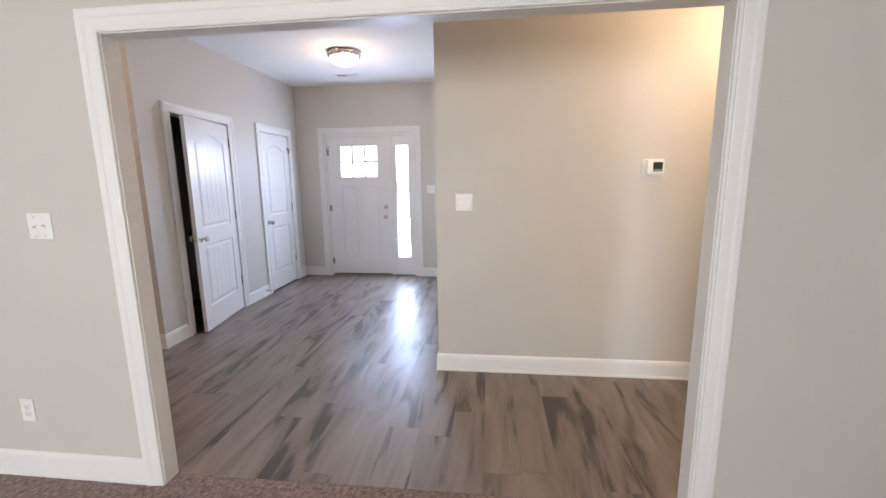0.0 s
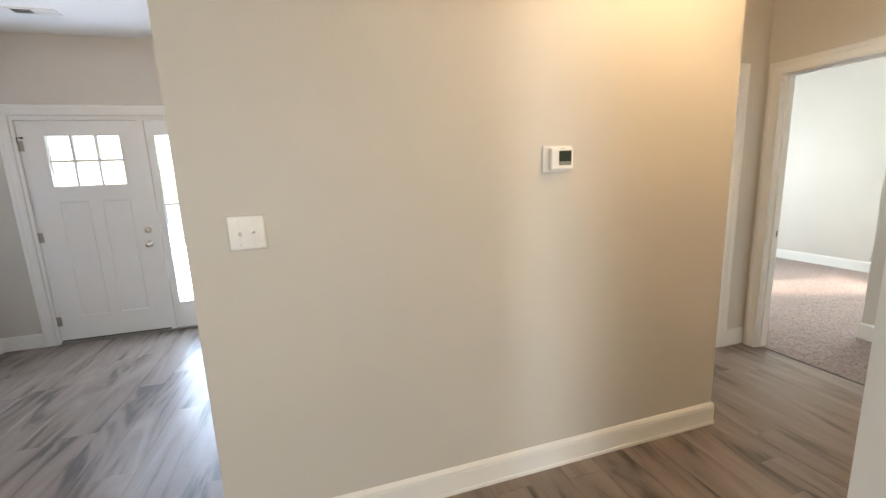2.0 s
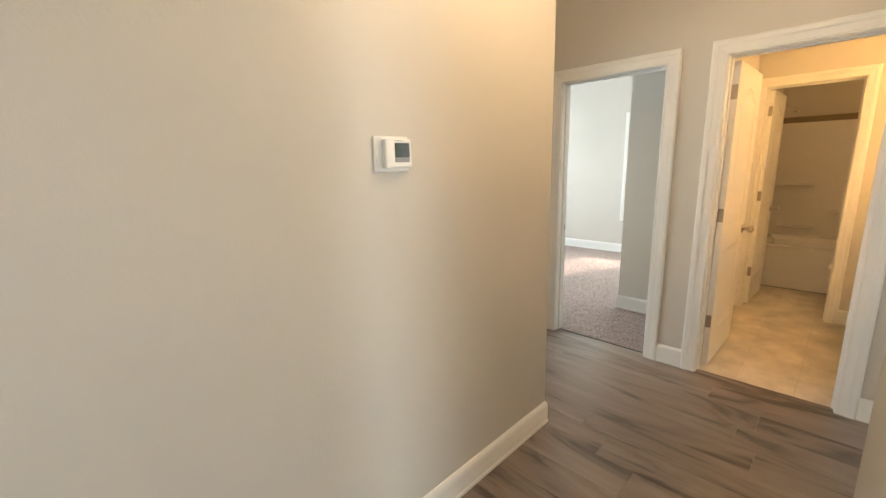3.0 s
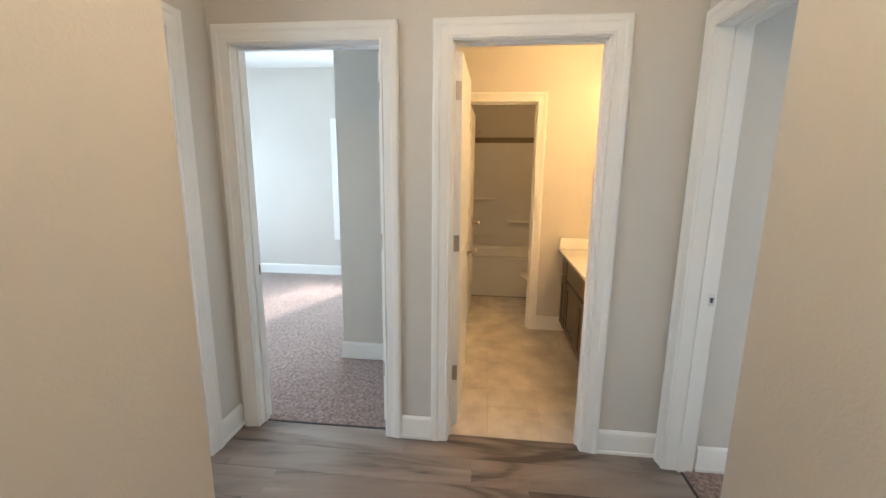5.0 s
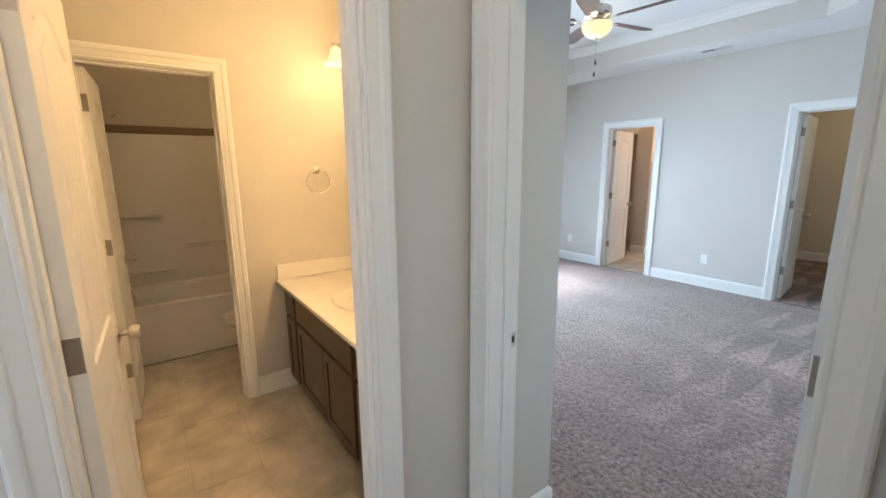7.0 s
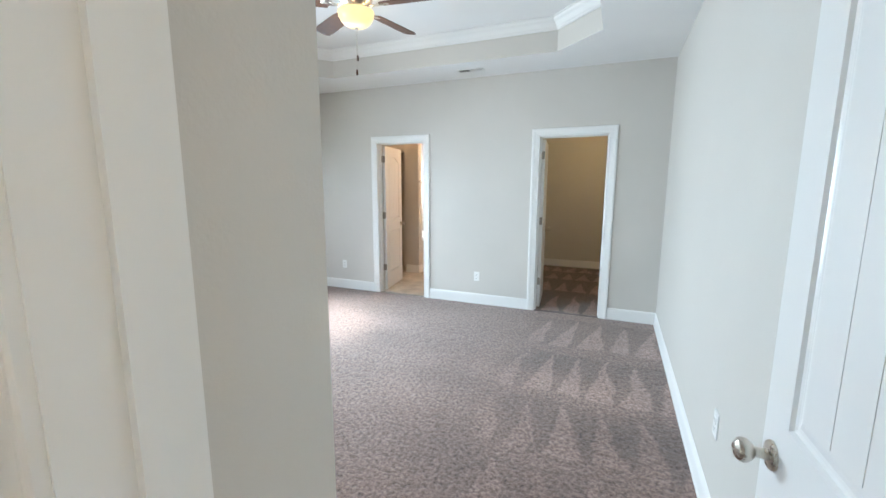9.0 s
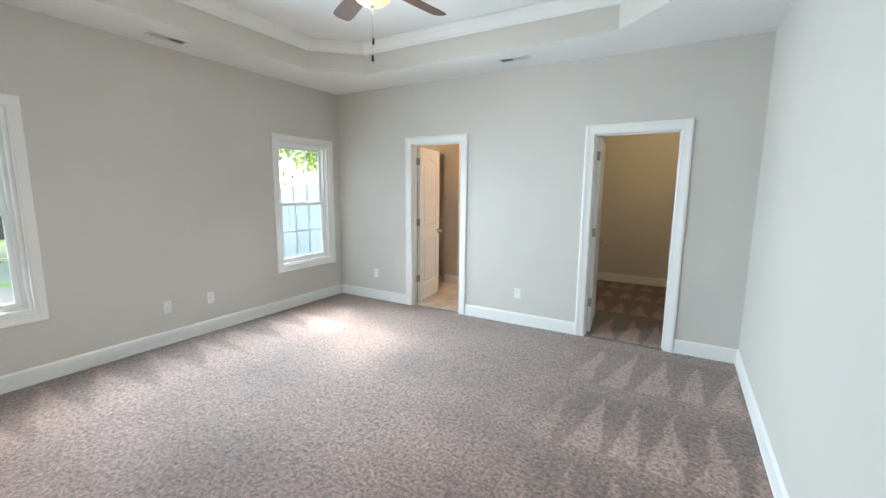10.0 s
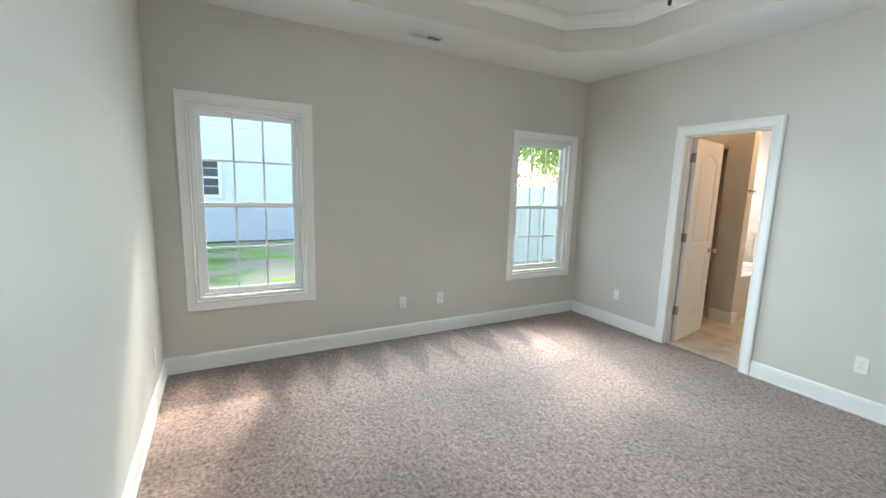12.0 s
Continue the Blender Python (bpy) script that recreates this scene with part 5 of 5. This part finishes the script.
def neighbour_house():
    top = thing("neighbour_house", "two-storey neighbouring house in pale grey lap siding with white trim", "house", "")
    x, y0, y1, zb, zt = 17.7, -1.83, 9.5, -0.35, 5.2
    bm = bmesh.new()
    step = 0.15
    k = 0
    z = zb
    while z < zt:
        vs = [bm.verts.new(p) for p in ((x - 0.034, y0, z), (x - 0.034, y1, z), (x - 0.004, y1, z + step), (x - 0.004, y0, z + step), (x - 0.004, y0, z), (x - 0.004, y1, z))]
        bm.faces.new(vs[:4])
        bm.faces.new((vs[4], vs[5], vs[1], vs[0]))
        z += step
    box(bm, x, x + 8, y0 + 0.01, y1, zb, zt)
    part("wall", bm, SIDING, top)
    part("corner_board", boxed(x - 0.035, x + 0.1, y0 - 0.09, y0 + 0.05, zb, zt), FENCE, top, "white corner board")
    bm = bmesh.new()
    vs = [bm.verts.new(p) for p in ((x - 0.5, y0 - 0.4, zt), (x + 8.5, y0 - 0.4, zt), (x + 8.5, y1 + 0.4, zt), (x - 0.5, y1 + 0.4, zt), (x + 4, y0 + 2.5, zt + 2.6), (x + 4, y1 - 2.5, zt + 2.6))]
    for fce in ((0, 1, 4), (1, 2, 5, 4), (2, 3, 5), (3, 0, 4, 5), (3, 2, 1, 0)):
        bm.faces.new([vs[i] for i in fce])
    part("roof", bm, ROOF, top)
    for wy, wz in ((0.68, 1.08), (5.0, 1.08)):
        w = part("window", boxed(x - 0.05, x + 0.02, wy, wy + 0.8, wz, wz + 1.02), DARKGLASS, top)
        bm = bmesh.new()
        for a, b, c, d in ((wy - 0.1, wy, wz - 0.1, wz + 1.12), (wy + 0.8, wy + 0.9, wz - 0.1, wz + 1.12), (wy, wy + 0.8, wz - 0.1, wz), (wy, wy + 0.8, wz + 1.02, wz + 1.12), (wy, wy + 0.8, wz + 0.48, wz + 0.54), (wy + 0.385, wy + 0.415, wz, wz + 1.02), (wy, wy + 0.8, wz + 0.24, wz + 0.26), (wy, wy + 0.8, wz + 0.77, wz + 0.79)):
            box(bm, x - 0.08, x - 0.051, a, b, c, d)
        part("frame", bm, FENCE, w)


DARKGLASS = mat("dark_window_glass", (0.03, 0.05, 0.07), 0.08)
neighbour_house()


def fence():
    top = thing("privacy_fence", "white vinyl privacy fence behind the lawn", "fence", "")
    x = 11.7
    y = -14.0
    while y < -3.0:
        end = y + 2.4
        for n, a in (("post", (x - 0.065, x + 0.065, y - 0.065, y + 0.065, -0.40, 1.60)), ("rail", (x - 0.03, x + 0.03, y + 0.065, end - 0.065, 1.42, 1.56)), ("rail", (x - 0.03, x + 0.03, y + 0.065, end - 0.065, -0.36, -0.22))):
            part(n, boxed(*a), FENCE, top)
        for i in range(14):
            u = y + 0.07 + 0.161 * i
            part("board", boxed(x - 0.012, x + 0.012, u + 0.003, u + 0.158, -0.22, 1.42, bevel=0.003), FENCE, top)
        y = end


fence()


def tree(x, y, h, seed):
    rnd = random.Random(seed)
    top = thing("tree", "leafy green tree standing behind the white fence", "tree", "trees behind the fence", pose(x, y, -0.45))
    bm = bmesh.new()

    def limb(a, b, r0, r1):
        d = (b - a).normalized()
        s = d.orthogonal().normalized()
        t = d.cross(s)
        lo = [bm.verts.new(a + r0 * (math.cos(k * math.pi / 4) * s + math.sin(k * math.pi / 4) * t)) for k in range(8)]
        hi = [bm.verts.new(b + r1 * (math.cos(k * math.pi / 4) * s + math.sin(k * math.pi / 4) * t)) for k in range(8)]
        ring_faces(bm, lo, hi)

    fork = Vector((0, 0, h * 0.35))
    limb(Vector((0, 0, 0)), fork, 0.20, 0.15)
    tips = []
    for i in range(9):
        a = i * 2.4
        tip = fork + Vector((math.cos(a) * h * 0.22, math.sin(a) * h * 0.22, h * (0.15 + 0.05 * i)))
        limb(fork, tip, 0.09, 0.02)
        tips.append(tip)
    part("trunk", bm, BARK, top)
    bm = bmesh.new()
    for tip in tips:
        for _ in range(520):
            p = tip + Vector((rnd.gauss(0, h * 0.10), rnd.gauss(0, h * 0.10), rnd.gauss(0, h * 0.08)))
            e = Euler((rnd.uniform(0, 6), rnd.uniform(0, 6), rnd.uniform(0, 6))).to_matrix()
            s = rnd.uniform(0.16, 0.34)
            vs = [bm.verts.new(p + e @ Vector(q) * s) for q in ((-0.5, 0, 0), (0, -0.3, 0.08), (0.6, 0, 0), (0, 0.3, 0.08))]
            bm.faces.new(vs)
    tagged(part("crown", bm, LEAF, top), kind="stuff")


for i, (tx, ty, th) in enumerate(((16.5, -7.5, 6.5), (18.5, -10.5, 8.0), (17.0, -13.5, 7.0), (21.0, -6.0, 8.5), (24, -3.5, 9))):
    tree(tx, ty, th, i)

# ---------------------------------------------------------------- floor pieces
floor_wood = tagged(new("floor_laminate"), kind="structure")
floor_tile = tagged(new("floor_tile"), kind="structure")


def piece(name, x0, x1, y0, y1, z0, z1, material, parent, ch=0.0012):
    if x1 - x0 < 0.006 or y1 - y0 < 0.006:
        return
    me = bpy.data.meshes.new(name)
    c = ch
    v = [(x0, y0, z0), (x1, y0, z0), (x1, y1, z0), (x0, y1, z0), (x0, y0, z1 - c), (x1, y0, z1 - c), (x1, y1, z1 - c), (x0, y1, z1 - c), (x0 + c, y0 + c, z1), (x1 - c, y0 + c, z1), (x1 - c, y1 - c, z1), (x0 + c, y1 - c, z1)]
    f = [(0, 1, 5, 4), (1, 2, 6, 5), (2, 3, 7, 6), (3, 0, 4, 7), (4, 5, 9, 8), (5, 6, 10, 9), (6, 7, 11, 10), (7, 4, 8, 11), (8, 9, 10, 11)]
    me.from_pydata(v, [], f)
    me.materials.append(material)
    ob = new(name, me)
    ob.parent = parent


wood_rects = [(-2.75, -0.335, 1.812, 6.02), (-0.335, 2.124, 1.812, 3.04), (2.124, 2.25, 1.812, 3.77), (2.25, 3.372, 1.40, 3.77), (-5.0, -2.75, 1.812, 3.25), (-4.085, -2.75, 3.59, 4.39), (2.28, 3.04, 3.77, 3.84)]
PW, PL = 0.186, 1.22
rnd = random.Random(11)
col = 0
px = -5.0
while px < 3.4:
    py = 1.3 - rnd.random() * PL
    while py < 6.1:
        for a, b, c, d in wood_rects:
            piece("plank", max(a, px), min(b, px + PW - 0.0006), max(c, py), min(d, py + PL - 0.0006), -0.012, 0.0, PLANK, floor_wood, 0.0007)
        py += PL
    px += PW
structure("floor_tile_bed", boxed(3.372, 6.0, 1.19, 2.685, -0.03, -0.0035), GROUT)
structure("floor_tile_bed", boxed(4.715, 7.05, -6.285, -3.26, -0.03, -0.0035), GROUT)
for (a, b, c, d) in ((3.372, 6.0, 1.19, 2.685), (4.715, 7.05, -6.285, -3.26)):
    ry = 0
    y = c - 0.05
    while y < d:
        x = a - 0.61 * (0.5 if ry % 2 else 0.15)
        while x < b:
            piece("tile", max(a, x), min(b, x + 0.607), max(c, y), min(d, y + 0.302), -0.012, 0.0, TILE, floor_tile, 0.0015)
            x += 0.61
        y += 0.305
        ry += 1
for name, a in (("threshold", (BD0, BD1)),):
    structure("threshold", boxed(3.366, 3.378, a[0], a[1], -0.01, 0.004, bevel=0.002), DARK)
structure("threshold", boxed(MX0, MX1, 1.395, 1.407, -0.01, 0.004, bevel=0.002), DARK)
